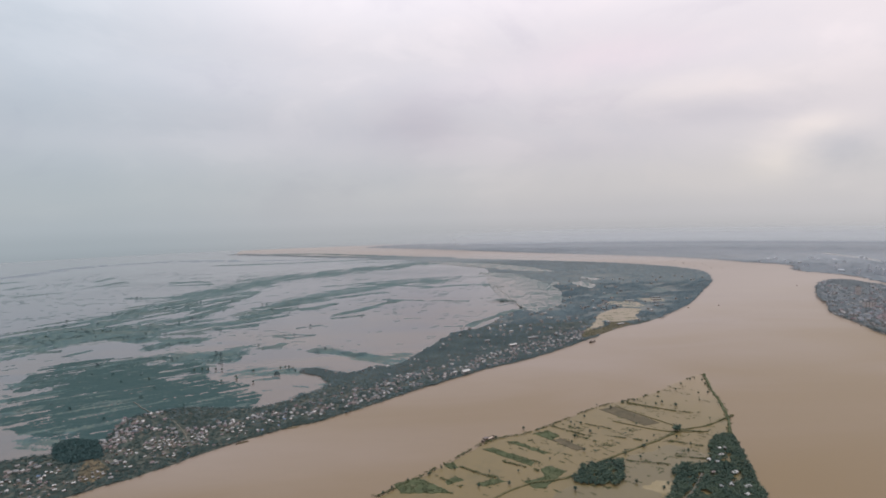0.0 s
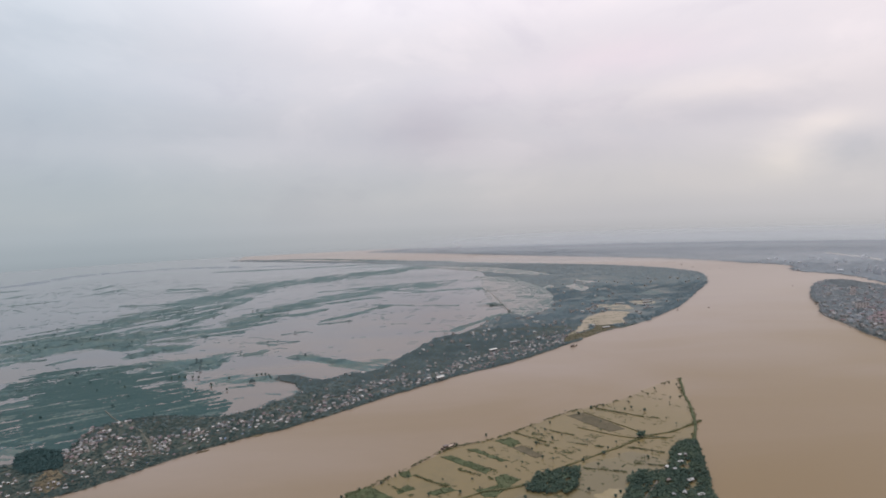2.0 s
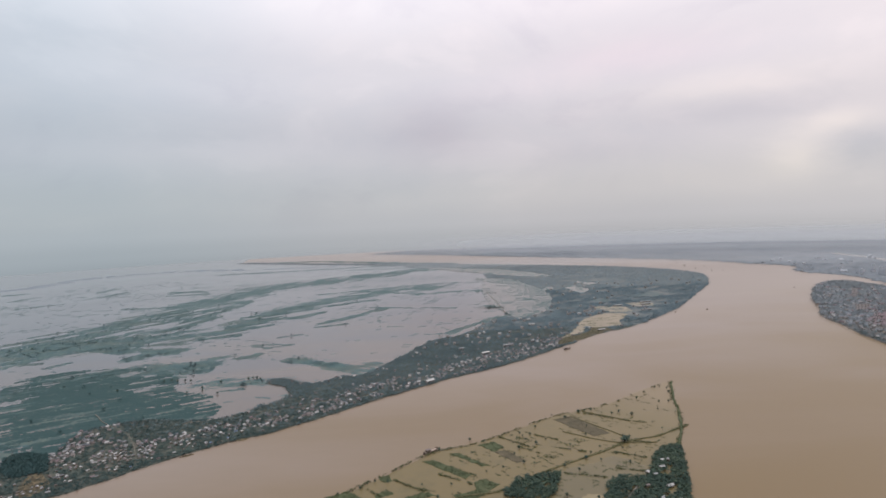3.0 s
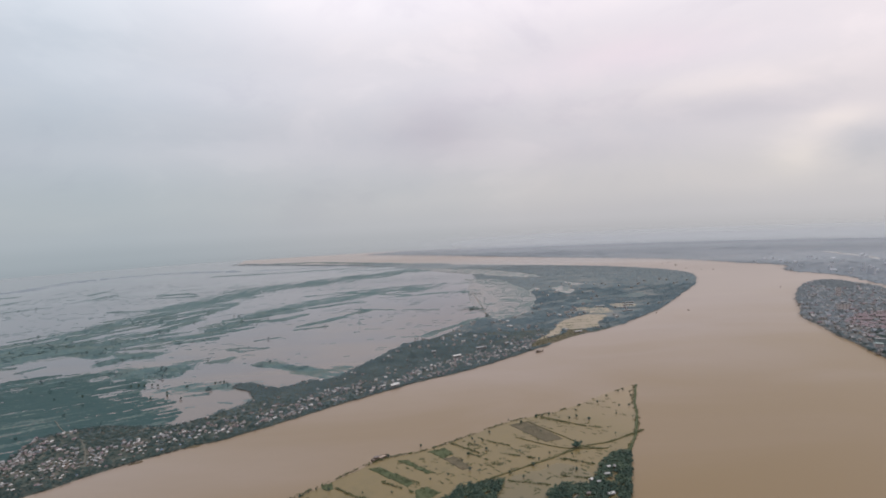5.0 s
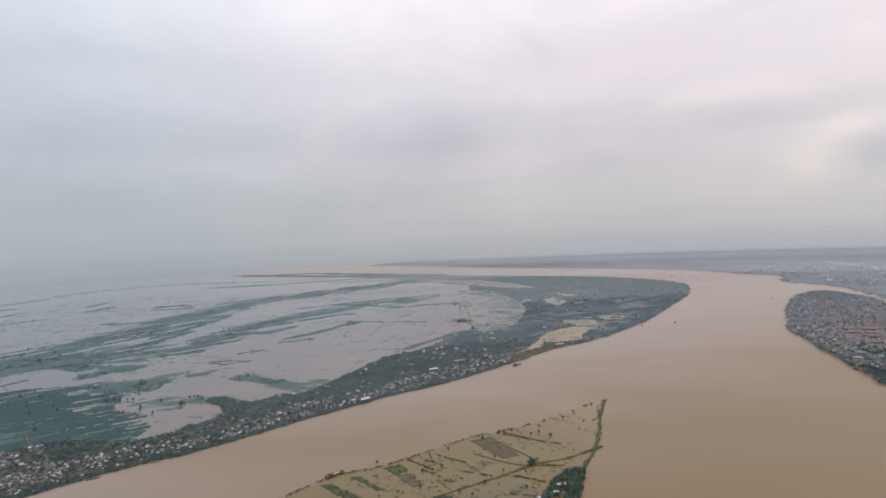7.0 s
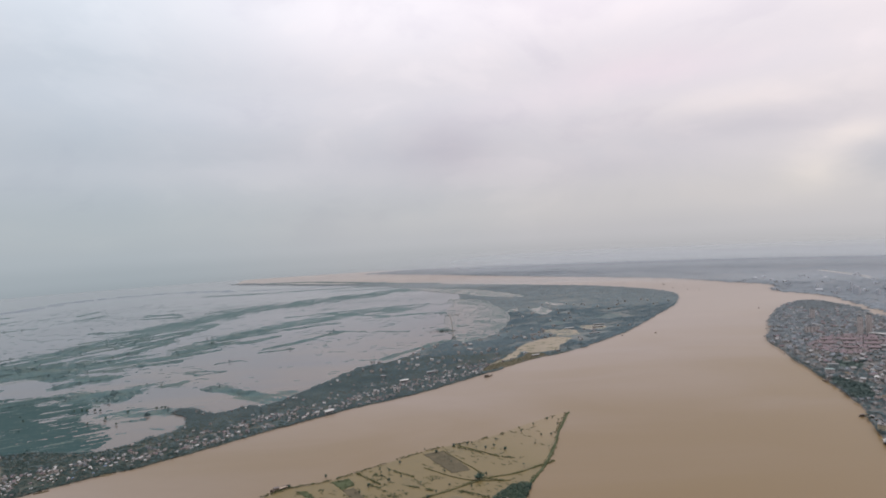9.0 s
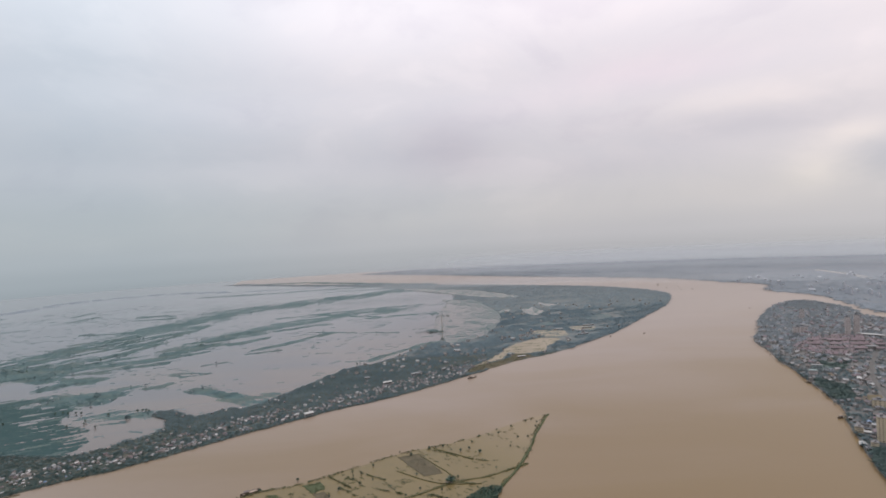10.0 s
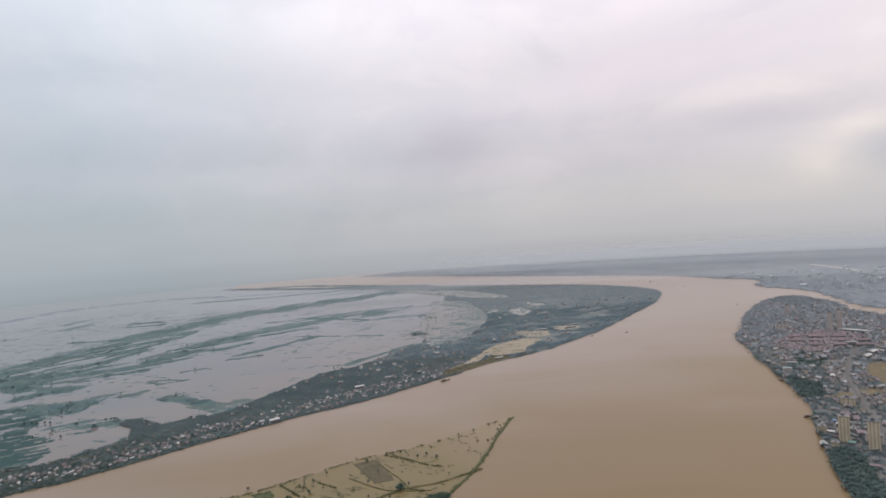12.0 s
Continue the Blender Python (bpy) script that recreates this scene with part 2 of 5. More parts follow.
M = {
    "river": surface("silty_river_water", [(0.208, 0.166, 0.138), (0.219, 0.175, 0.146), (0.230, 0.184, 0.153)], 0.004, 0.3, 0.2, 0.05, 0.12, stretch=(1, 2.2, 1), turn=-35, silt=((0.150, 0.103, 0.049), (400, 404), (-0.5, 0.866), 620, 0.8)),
    "flood": surface("grey_flood_water", [(0.081, 0.084, 0.092), (0.090, 0.092, 0.100), (0.099, 0.099, 0.106)], 0.006, 0.12, 0.32, 0.05, 0.2, stretch=(1, 3, 1), turn=-20, silt=((0.120, 0.102, 0.091), (-250, 480), (-0.6, 0.8), 700, 2.2)),
    "field_flood": surface("muddy_field_water", [(0.112, 0.087, 0.036), (0.130, 0.098, 0.041), (0.104, 0.084, 0.036)], 0.02, 0.35, 0.25, 0.08, 0.4, silt=((0.176, 0.130, 0.072), (300, 620), (-0.55, -0.83), 130, 1.0)),
    "pool": surface("pale_pond_water", [(0.130, 0.118, 0.101), (0.148, 0.138, 0.123)], 0.02, 0.22, 0.5, 0.08, 0.3),
    "shoal": surface("brown_shallow_water", [(0.094, 0.089, 0.086), (0.110, 0.100, 0.093), (0.132, 0.115, 0.100)], 0.02, 0.2, 0.32, 0.06, 0.3, stretch=(3, 1, 1)),
    "silt_pond": surface("yellow_silt_water", [(0.178, 0.148, 0.104), (0.222, 0.186, 0.134)], 0.02, 0.45, 0.2, 0.08, 0.3),
    "earth": surface("damp_levee_earth", [(0.050, 0.068, 0.060), (0.070, 0.078, 0.066), (0.126, 0.103, 0.083)], 0.05, 0.9, 0.2, 0.5, 0.6),
    "town_earth": surface("dusty_town_ground", [(0.088, 0.096, 0.096), (0.122, 0.119, 0.116), (0.168, 0.154, 0.144)], 0.04, 0.9, 0.2, 0.4, 0.6),
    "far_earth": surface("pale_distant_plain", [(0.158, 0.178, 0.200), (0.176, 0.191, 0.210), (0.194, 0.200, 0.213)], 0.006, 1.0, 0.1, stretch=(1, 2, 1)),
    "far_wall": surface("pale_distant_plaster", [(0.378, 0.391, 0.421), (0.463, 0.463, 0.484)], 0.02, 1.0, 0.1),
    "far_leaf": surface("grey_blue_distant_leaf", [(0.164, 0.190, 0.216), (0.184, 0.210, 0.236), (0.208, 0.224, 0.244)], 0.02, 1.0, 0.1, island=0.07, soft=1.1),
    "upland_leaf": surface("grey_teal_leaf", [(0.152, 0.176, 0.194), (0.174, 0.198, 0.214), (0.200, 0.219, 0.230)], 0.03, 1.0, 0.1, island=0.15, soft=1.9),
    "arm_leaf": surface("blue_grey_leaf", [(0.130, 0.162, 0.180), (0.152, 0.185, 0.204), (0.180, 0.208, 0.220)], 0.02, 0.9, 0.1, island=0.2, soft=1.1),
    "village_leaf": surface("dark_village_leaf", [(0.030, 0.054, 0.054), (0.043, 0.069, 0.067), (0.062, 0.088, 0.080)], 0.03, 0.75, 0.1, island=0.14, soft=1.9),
    "dry_leaf": surface("dry_ochre_leaf", [(0.072, 0.070, 0.054), (0.100, 0.090, 0.066), (0.132, 0.112, 0.082)], 0.2, 0.85, 0.1, island=0.4, soft=0.8),
    "lush": surface("drowned_grass", [(0.054, 0.082, 0.084), (0.070, 0.100, 0.098), (0.092, 0.120, 0.108)], 0.05, 0.85, 0.1, island=0.3, soft=1.1),
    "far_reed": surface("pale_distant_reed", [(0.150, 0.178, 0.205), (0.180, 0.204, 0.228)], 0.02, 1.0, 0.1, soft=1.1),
    "leaf": surface("dark_tropical_leaf", [(0.029, 0.050, 0.041), (0.045, 0.071, 0.055), (0.072, 0.098, 0.064)], 0.06, 0.7, 0.1, island=0.28, soft=1.3),
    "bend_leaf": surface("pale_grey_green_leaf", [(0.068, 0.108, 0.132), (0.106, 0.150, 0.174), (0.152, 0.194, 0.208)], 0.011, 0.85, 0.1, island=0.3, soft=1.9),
    "meadow": surface("grey_green_meadow", [(0.075, 0.099, 0.107), (0.104, 0.121, 0.124), (0.165, 0.160, 0.150)], 0.02, 0.9, 0.3, 0.3, 0.3),
    "still": surface("olive_still_water", [(0.094, 0.077, 0.036), (0.108, 0.087, 0.040)], 0.03, 0.3, 0.3, 0.06, 0.4),
    "orchard": surface("deep_teal_leaf", [(0.024, 0.053, 0.054), (0.031, 0.061, 0.063), (0.043, 0.070, 0.067)], 0.05, 0.8, 0.1, island=0.14, stretch=(1, 4, 1), turn=-8, soft=1.1),
    "grove": surface("shaded_town_leaf", [(0.038, 0.062, 0.062), (0.051, 0.077, 0.073), (0.068, 0.092, 0.082)], 0.05, 0.75, 0.1, island=0.15, soft=1.9),
    "hedge": surface("olive_hedge_leaf", [(0.041, 0.051, 0.024), (0.064, 0.074, 0.035), (0.092, 0.097, 0.051)], 0.2, 0.8, 0.1, island=0.5, soft=0.6),
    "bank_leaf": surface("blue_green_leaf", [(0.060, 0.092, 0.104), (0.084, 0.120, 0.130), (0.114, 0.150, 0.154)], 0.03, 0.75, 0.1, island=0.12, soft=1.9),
    "marsh": surface("drowned_reed", [(0.046, 0.080, 0.089), (0.063, 0.104, 0.108), (0.094, 0.130, 0.121)], 0.05, 0.85, 0.1, island=0.3, soft=1.1),
    "crop": surface("olive_crop", [(0.038, 0.050, 0.024), (0.056, 0.069, 0.033), (0.080, 0.083, 0.045)], 0.12, 0.85, 0.25, 0.4, 1.5),
    "stubble": surface("brown_field_stubble", [(0.061, 0.056, 0.037), (0.086, 0.074, 0.049), (0.117, 0.095, 0.061)], 0.1, 0.9, 0.2, 0.5, 1.2),
    "sand": surface("ochre_silt", [(0.190, 0.155, 0.089), (0.221, 0.184, 0.117)], 0.08, 0.8, 0.3, 0.2, 0.8),
    "clearing": surface("trodden_ochre_clearing", [(0.075, 0.078, 0.055), (0.120, 0.098, 0.062), (0.165, 0.125, 0.075)], 0.09, 0.9, 0.2, 0.4, 0.8),
    "dyke": surface("grassy_dyke_earth", [(0.067, 0.065, 0.030), (0.095, 0.086, 0.045), (0.134, 0.113, 0.062)], 0.25, 0.9, 0.2, 0.5, 1.5),
    "bark": surface("grey_brown_bark", [(0.07, 0.055, 0.04), (0.12, 0.095, 0.07)], 1.5, 0.9, 0.2),
    "tin": surface("weathered_tin", [(0.190, 0.196, 0.206), (0.262, 0.264, 0.270), (0.350, 0.345, 0.342)], 0.5, 0.65, 0.3, random_ob=0.35),
    "white": surface("white_painted_roof", [(0.309, 0.309, 0.304), (0.365, 0.360, 0.356)], 0.4, 0.5, 0.5),
    "rust": surface("rusty_tin", [(0.104, 0.086, 0.082), (0.146, 0.121, 0.116), (0.188, 0.166, 0.160)], 0.6, 0.75, 0.3, random_ob=0.3),
    "tile": surface("red_clay_tile", [(0.134, 0.102, 0.112), (0.159, 0.122, 0.133), (0.184, 0.146, 0.158)], 0.5, 0.8, 0.3, random_ob=0.3),
    "ash": surface("ash_grey_roof", [(0.182, 0.186, 0.196), (0.216, 0.215, 0.220), (0.258, 0.250, 0.251)], 0.5, 0.8, 0.25, random_ob=0.3),
    "slate": surface("grey_sheet_roof", [(0.088, 0.096, 0.108), (0.132, 0.136, 0.144), (0.190, 0.182, 0.182)], 0.5, 0.8, 0.25, random_ob=0.4),
    "blue": surface("blue_sheet_roof", [(0.085, 0.136, 0.230), (0.128, 0.187, 0.281)], 0.5, 0.6, 0.4),
    "green": surface("green_sheet_roof", [(0.102, 0.204, 0.170), (0.145, 0.255, 0.212)], 0.5, 0.6, 0.4),
    "plaster": surface("stained_plaster", [(0.190, 0.178, 0.168), (0.255, 0.238, 0.224), (0.340, 0.318, 0.298)], 0.35, 0.85, 0.3, random_ob=0.35),
    "teal": surface("faded_teal_paint", [(0.190, 0.240, 0.240), (0.250, 0.300, 0.298)], 0.3, 0.8, 0.3),
    "cream": surface("cream_tower_paint", [(0.433, 0.365, 0.267), (0.533, 0.455, 0.335)], 0.12, 0.8, 0.3),
    "pale_tower": surface("grey_pink_tower_paint", [(0.40, 0.36, 0.345), (0.48, 0.43, 0.41)], 0.15, 0.8, 0.3),
    "plank": surface("weathered_plank", [(0.094, 0.072, 0.054), (0.151, 0.119, 0.087), (0.209, 0.173, 0.130)], 0.7, 0.85, 0.3, random_ob=0.3),
    "glass": surface("dark_window_glass", [(0.035, 0.04, 0.045), (0.06, 0.065, 0.07)], 0.5, 0.15, 0.5),
    "asphalt": surface("pale_worn_asphalt", [(0.079, 0.076, 0.074), (0.112, 0.107, 0.101)], 0.15, 0.85, 0.3),
    "track": surface("pale_dirt_track", [(0.119, 0.109, 0.095), (0.151, 0.142, 0.123)], 0.2, 0.9, 0.2),
    "hull": surface("tarred_boat_hull", [(0.06, 0.05, 0.045), (0.11, 0.085, 0.07)], 0.8, 0.6, 0.4),
    "deck": surface("boat_deck_paint", [(0.25, 0.19, 0.15), (0.36, 0.29, 0.24)], 0.6, 0.7, 0.4),
}


# ---- plan helpers ----
S = 1.2  # the scale of the plan's points
REACH = 3965  # how far the plain goes on before the mist takes it


def plan(*pts):
    return np.array(pts, float) * S


def curve_through(pts, step, closed=False, rough=0.0, seed=0):
    """A smooth line through the plan's points, cut into even steps, with an uneven natural edge."""
    p = np.asarray(pts, float)
    n = len(p)
    ends = (lambda i: p[i % n]) if closed else (lambda i: p[min(max(i, 0), n - 1)])
    out = []
    for i in range(n if closed else n - 1):
        a, b, c, d = ends(i - 1), ends(i), ends(i + 1), ends(i + 2)
        k = max(1, int(np.linalg.norm(c - b) / step))
        for j in range(k):
            u = j / k
            out.append(0.5 * (2 * b + (c - a) * u + (2 * a - 5 * b + 4 * c - d) * u * u + (3 * b - a - 3 * c + d) * u ** 3))
    if not closed:
        out.append(p[-1])
    out = np.array(out)
    if rough:
        for i, (x, y) in enumerate(out):
            v = noise.noise_vector((x * 0.045 + seed, y * 0.045, seed * 3.7)) + 0.6 * noise.noise_vector((x * 0.17, y * 0.17, seed))
            out[i] += np.array(v[:2]) * rough
    return out


def straight(pts, step, rough=0.0, seed=0):
    """A closed outline with straight sides and sharp corners, its edge a little uneven."""
    p = np.asarray(pts, float)
    out = []
    for a, b in zip(p, np.roll(p, -1, axis=0)):
        k = max(1, int(np.linalg.norm(b - a) / step))
        out += [a + (b - a) * j / k for j in range(k)]
    out = np.array(out)
    for i, (x, y) in enumerate(out):
        out[i] += np.array(noise.noise_vector((x * 0.2 + seed, y * 0.2, seed * 1.7))[:2]) * rough
    return out


def inside(poly, pts):
    x, y = pts[:, 0], pts[:, 1]
    hit = np.zeros(len(pts), bool)
    a = poly
    b = np.roll(poly, -1, axis=0)
    for (x0, y0), (x1, y1) in zip(a, b):
        if y0 != y1:
            hit ^= ((y0 > y) != (y1 > y)) & (x < (x1 - x0) * (y - y0) / (y1 - y0) + x0)
    return hit


def near_line(line, pts):
    """The distance of each point from a line of the plan."""
    best = np.full(len(pts), 1e9)
    for a, b in zip(line[:-1], line[1:]):
        d = b - a
        u = np.clip(((pts - a) @ d) / max(d @ d, 1e-9), 0, 1)
        best = np.minimum(best, np.linalg.norm(pts - a - u[:, None] * d, axis=1))
    return best


def wave(pts, scale, seed=0.0, stretch=1.0, turn=0.0):
    """Smooth noise at points of the plan, drawn out along one direction."""
    c, s = math.cos(radians(turn)), math.sin(radians(turn))
    return np.array([noise.fractal(((x * c + y * s) / scale / stretch, (-x * s + y * c) / scale, seed), 0.8, 2.0, 3) for x, y in pts])


def mesh_of(name, verts, faces, material):
    me = bpy.data.meshes.new(name)
    me.from_pydata([tuple(v) for v in verts], [], [tuple(f) for f in faces])
    me.materials.append(material)
    me.update()
    return me


def part(name, bm, material, parent, label=""):
    """Links a bmesh as one mesh object under a thing or a part."""
    me = bpy.data.meshes.new(name)
    bm.normal_update()
    bm.to_mesh(me)
    bm.free()
    me.materials.append(material)
    ob = new(name, me)
    ob.parent = parent
    return tagged(ob, label)


def slab(name, outline, top, foot, slope, material, label="", category="", kind="structure"):
    """A sheet of land or water with a sloped rim: outline at the foot, its top set in by the slope."""
    p = np.asarray(outline)
    area = np.sum(p[:, 0] * np.roll(p[:, 1], -1) - np.roll(p[:, 0], -1) * p[:, 1])
    if area < 0:
        p = p[::-1]
    t = np.roll(p, -1, axis=0) - np.roll(p, 1, axis=0)
    t /= np.maximum(np.linalg.norm(t, axis=1), 1e-6)[:, None]
    q = p + np.c_[-t[:, 1], t[:, 0]] * slope
    n = len(p)
    from_low = [(x, y, foot) for x, y in p] + [(x, y, top) for x, y in q]
    bm = bmesh.new()
    vs = [bm.verts.new(v) for v in from_low]
    for i in range(n):
        j = (i + 1) % n
        bm.faces.new((vs[i], vs[j], vs[n + j], vs[n + i]))
    cap = bm.faces.new(vs[n:])
    bm.normal_update()
    bmesh.ops.triangulate(bm, faces=[cap], ngon_method="EAR_CLIP")
    lo, hi = p.min(0), p.max(0)
    cell = max(60.0, max(hi - lo) / 36)
    for k, way in ((0, (1, 0, 0)), (1, (0, 1, 0))):
        for c in np.arange(lo[k] + cell / 2, hi[k], cell):
            at = (c, 0, 0) if k == 0 else (0, c, 0)
            bmesh.ops.bisect_plane(bm, geom=bm.verts[:] + bm.edges[:] + bm.faces[:], dist=1e-4, plane_co=at, plane_no=way)
    bmesh.ops.triangulate(bm, faces=bm.faces[:])
    ob = part(name, bm, material, None)
    return tagged(ob, label, category, "", kind)


def ribbon(name, line, half, top, material, label, kind="structure", category="", rough=0.0):
    """A low strip such as a dyke or a road: flat crown and sloped shoulders."""
    p = np.asarray(line)
    t = np.gradient(p, axis=0)
    t /= np.maximum(np.linalg.norm(t, axis=1), 1e-6)[:, None]
    nrm = np.c_[-t[:, 1], t[:, 0]]
    rows = []
    for i, (c, d) in enumerate(zip(p, nrm)):
        w = half * (1 + rough * noise.noise((c[0] * 0.11, c[1] * 0.11, 4.0)))
        for k, z in ((-1.5, 0.0), (-1, top), (1, top), (1.5, 0.0)):
            rows.append((*(c + d * w * k), z))
    faces = [(4 * i + k, 4 * i + k + 1, 4 * i + k + 5, 4 * i + k + 4) for i in range(len(p) - 1) for k in range(3)]
    ob = new(name, mesh_of(name, rows, [f[::-1] for f in faces], material))
    return tagged(ob, label, category, "", kind)


# ---- plant templates ----
def ball_mesh():
    bm = bmesh.new()
    bmesh.ops.create_icosphere(bm, subdivisions=1, radius=1.0)
    v = np.array([x.co[:] for x in bm.verts])
    f = np.array([[x.index for x in y.verts] for y in bm.faces])
    bm.free()
    return v, f


BALL = ball_mesh()


def crown_shape(r, clumps, tufts, wide=1.0, flat=1.0):
    """A leafy crown of unit height: a few uneven lumps inside and many loose sprays of leaf that make its outline."""
    vs, fs, n = [], [], 0
    for i in range(clumps):
        v = BALL[0] * (0.45 + 0.95 * r.random((len(BALL[0]), 1)))
        size = r.uniform(0.20, 0.32)
        a, d = r.uniform(0, 6.28), r.uniform(0.05, 0.3) * wide
        c = np.array([math.cos(a) * d, math.sin(a) * d, r.uniform(0.35, 0.62)])
        vs.append(v * np.array([size * wide, size * wide, size * 0.8]) + c)
        fs.append(BALL[1] + n)
        n += len(v)
    for i in range(tufts):
        a, e = r.uniform(0, 6.28), r.uniform(-0.35, 1.35)
        d = np.array([math.cos(a) * math.cos(e), math.sin(a) * math.cos(e), math.sin(e)])
        c = d * np.array([0.5 * wide, 0.5 * wide, 0.42]) * r.uniform(0.35, 1.12) + (0, 0, 0.54)
        vs.append(c + r.normal(0, 0.17, (3, 3)) * (wide ** 0.5, wide ** 0.5, 0.7 * flat))
        fs.append(np.array([[n, n + 1, n + 2]]))
        n += 3
    return np.concatenate(vs), np.concatenate(fs)


def stem_shape(foot=0.05, tip=0.025, top=0.6, lean=0.04):
    """A tapered trunk with two limbs."""
    vs, fs = [], []
    for (ax, ay, az, ar), (bx, by, bz, br) in (((0, 0, 0, foot), (lean, 0, top, tip)), ((lean * 0.6, 0, 0.35, tip), (0.22, 0.1, 0.62, tip * 0.5)), ((lean * 0.6, 0, 0.4, tip), (-0.18, -0.12, 0.66, tip * 0.5))):
        n = len(vs)
        for x, y, z, q in ((ax, ay, az, ar), (bx, by, bz, br)):
            vs += [(x + q * math.cos(k * 1.2566), y + q * math.sin(k * 1.2566), z) for k in range(5)]
        for k in range(5):
            fs += [(n + k, n + (k + 1) % 5, n + 5 + (k + 1) % 5), (n + k, n + 5 + (k + 1) % 5, n + 5 + k)]
    return np.array(vs), np.array(fs)


def palm_shape(r):
    """A tall palm: the fronds of unit height, drooping."""
    vs, fs, n = [], [], 0
    for i in range(11):
        a = i * 0.571 + r.uniform(-0.2, 0.2)
        d, s = np.array([math.cos(a), math.sin(a), 0]), np.array([-math.sin(a), math.cos(a), 0])
        up = r.uniform(0.0, 0.12)
        rib = [np.array([0, 0, 0.9]), d * 0.14 + (0, 0, 0.93 + up), d * 0.26 + (0, 0, 0.88 + up), d * 0.33 + (0, 0, 0.76 + up)]
        for k, c in enumerate(rib):
            w = (0.012, 0.05, 0.05, 0.008)[k]
            vs += [c + s * w - (0, 0, w * 0.5), c, c - s * w - (0, 0, w * 0.5)]
        for k in range(3):
            for m in range(2):
                b = n + 3 * k + m
                fs += [(b, b + 1, b + 4), (b, b + 4, b + 3)]
        n += 12
    return np.array(vs), np.array(fs)


def scatter(name, shapes, places, sizes, material, label, category, z=0.3, squash=None):
    """Many plants too close to count, as one object. Every plant takes one of the shapes, turned and sized by chance."""
    r = np.random.default_rng(len(places) + len(name))
    pick = r.integers(0, len(shapes), len(places))
    turn = r.uniform(0, 6.283, len(places))
    vs, fs, base = [], [], 0
    for k, (v, f) in enumerate(shapes):
        w = np.where(pick == k)[0]
        if not len(w):
            continue
        c, s = np.cos(turn[w])[:, None], np.sin(turn[w])[:, None]
        size = np.asarray(sizes)[w][:, None]
        tall = size * (1.0 if squash is None else squash)
        x = (v[None, :, 0] * c - v[None, :, 1] * s) * size + places[w, 0][:, None]
        y = (v[None, :, 0] * s + v[None, :, 1] * c) * size + places[w, 1][:, None]
        h = v[None, :, 2] * tall + z
        vs.append(np.stack([x, y, h], -1).reshape(-1, 3))
        fs.append((f[None] + (np.arange(len(w)) * len(v))[:, None, None]).reshape(-1, 3) + base)
        base += len(w) * len(v)
    v, f = np.concatenate(vs), np.concatenate(fs)
    me = bpy.data.meshes.new(name)
    me.vertices.add(len(v))
    me.vertices.foreach_set("co", v.astype(np.float32).ravel())
    me.loops.add(3 * len(f))
    me.loops.foreach_set("vertex_index", f.astype(np.int32).ravel())
    me.polygons.add(len(f))
    me.polygons.foreach_set("loop_start", np.arange(0, 3 * len(f), 3, dtype=np.int32))
    me.update(calc_edges=True)
    me.materials.append(material)
    return tagged(new(name, me), label, category, "", "stuff")


def sown(poly, gap, r, holes=(), keep=None):
    """Places strewn over a region about a gap apart."""
    lo, hi = poly.min(0), poly.max(0)
    gx, gy = np.meshgrid(np.arange(lo[0], hi[0], gap), np.arange(lo[1], hi[1], gap))
    p = np.c_[gx.ravel(), gy.ravel()] + r.uniform(-0.5, 0.5, (gx.size, 2)) * gap
    p = p[inside(poly, p)]
    for h in holes:
        p = p[~inside(h, p)]
    return p if keep is None else p[keep(p)]


r0 = np.random.default_rng(3)
FULL = [crown_shape(r0, 1, 20, 1.3) for _ in range(9)]
TALL = [crown_shape(r0, 1, 20, 0.8) for _ in range(4)]
BUSH = [crown_shape(r0, 1, 16, 1.5) for _ in range(5)]
FAR = [crown_shape(r0, 1, 6, 1.9, 0.6) for _ in range(4)]

MAT = [crown_shape(r0, 1, 10, 2.0, 0.5) for _ in range(6)]


def bed_shape(r):
    """A low floating bed of reed or grass: a torn flat tussock, hardly raised in its middle."""
    k = 9
    a = np.arange(k) * 2 * math.pi / k + r.uniform(-0.25, 0.25, k)
    d = r.uniform(0.32, 0.72, k)
    v = [(0, 0, 0.5)] + [(math.cos(t) * q, math.sin(t) * q, 0.0) for t, q in zip(a, d)]
    return np.array(v), np.array([(0, i + 1, (i + 1) % k + 1) for i in range(k)])


BED = [bed_shape(r0) for _ in range(8)]

# ---- the large structure ----
rim = [((REACH + 12) * math.sin(a), (REACH + 12) * math.cos(a)) for a in np.linspace(0, 2 * math.pi, 97)[:-1]]
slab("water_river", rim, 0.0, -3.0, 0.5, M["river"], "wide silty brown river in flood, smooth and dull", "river")

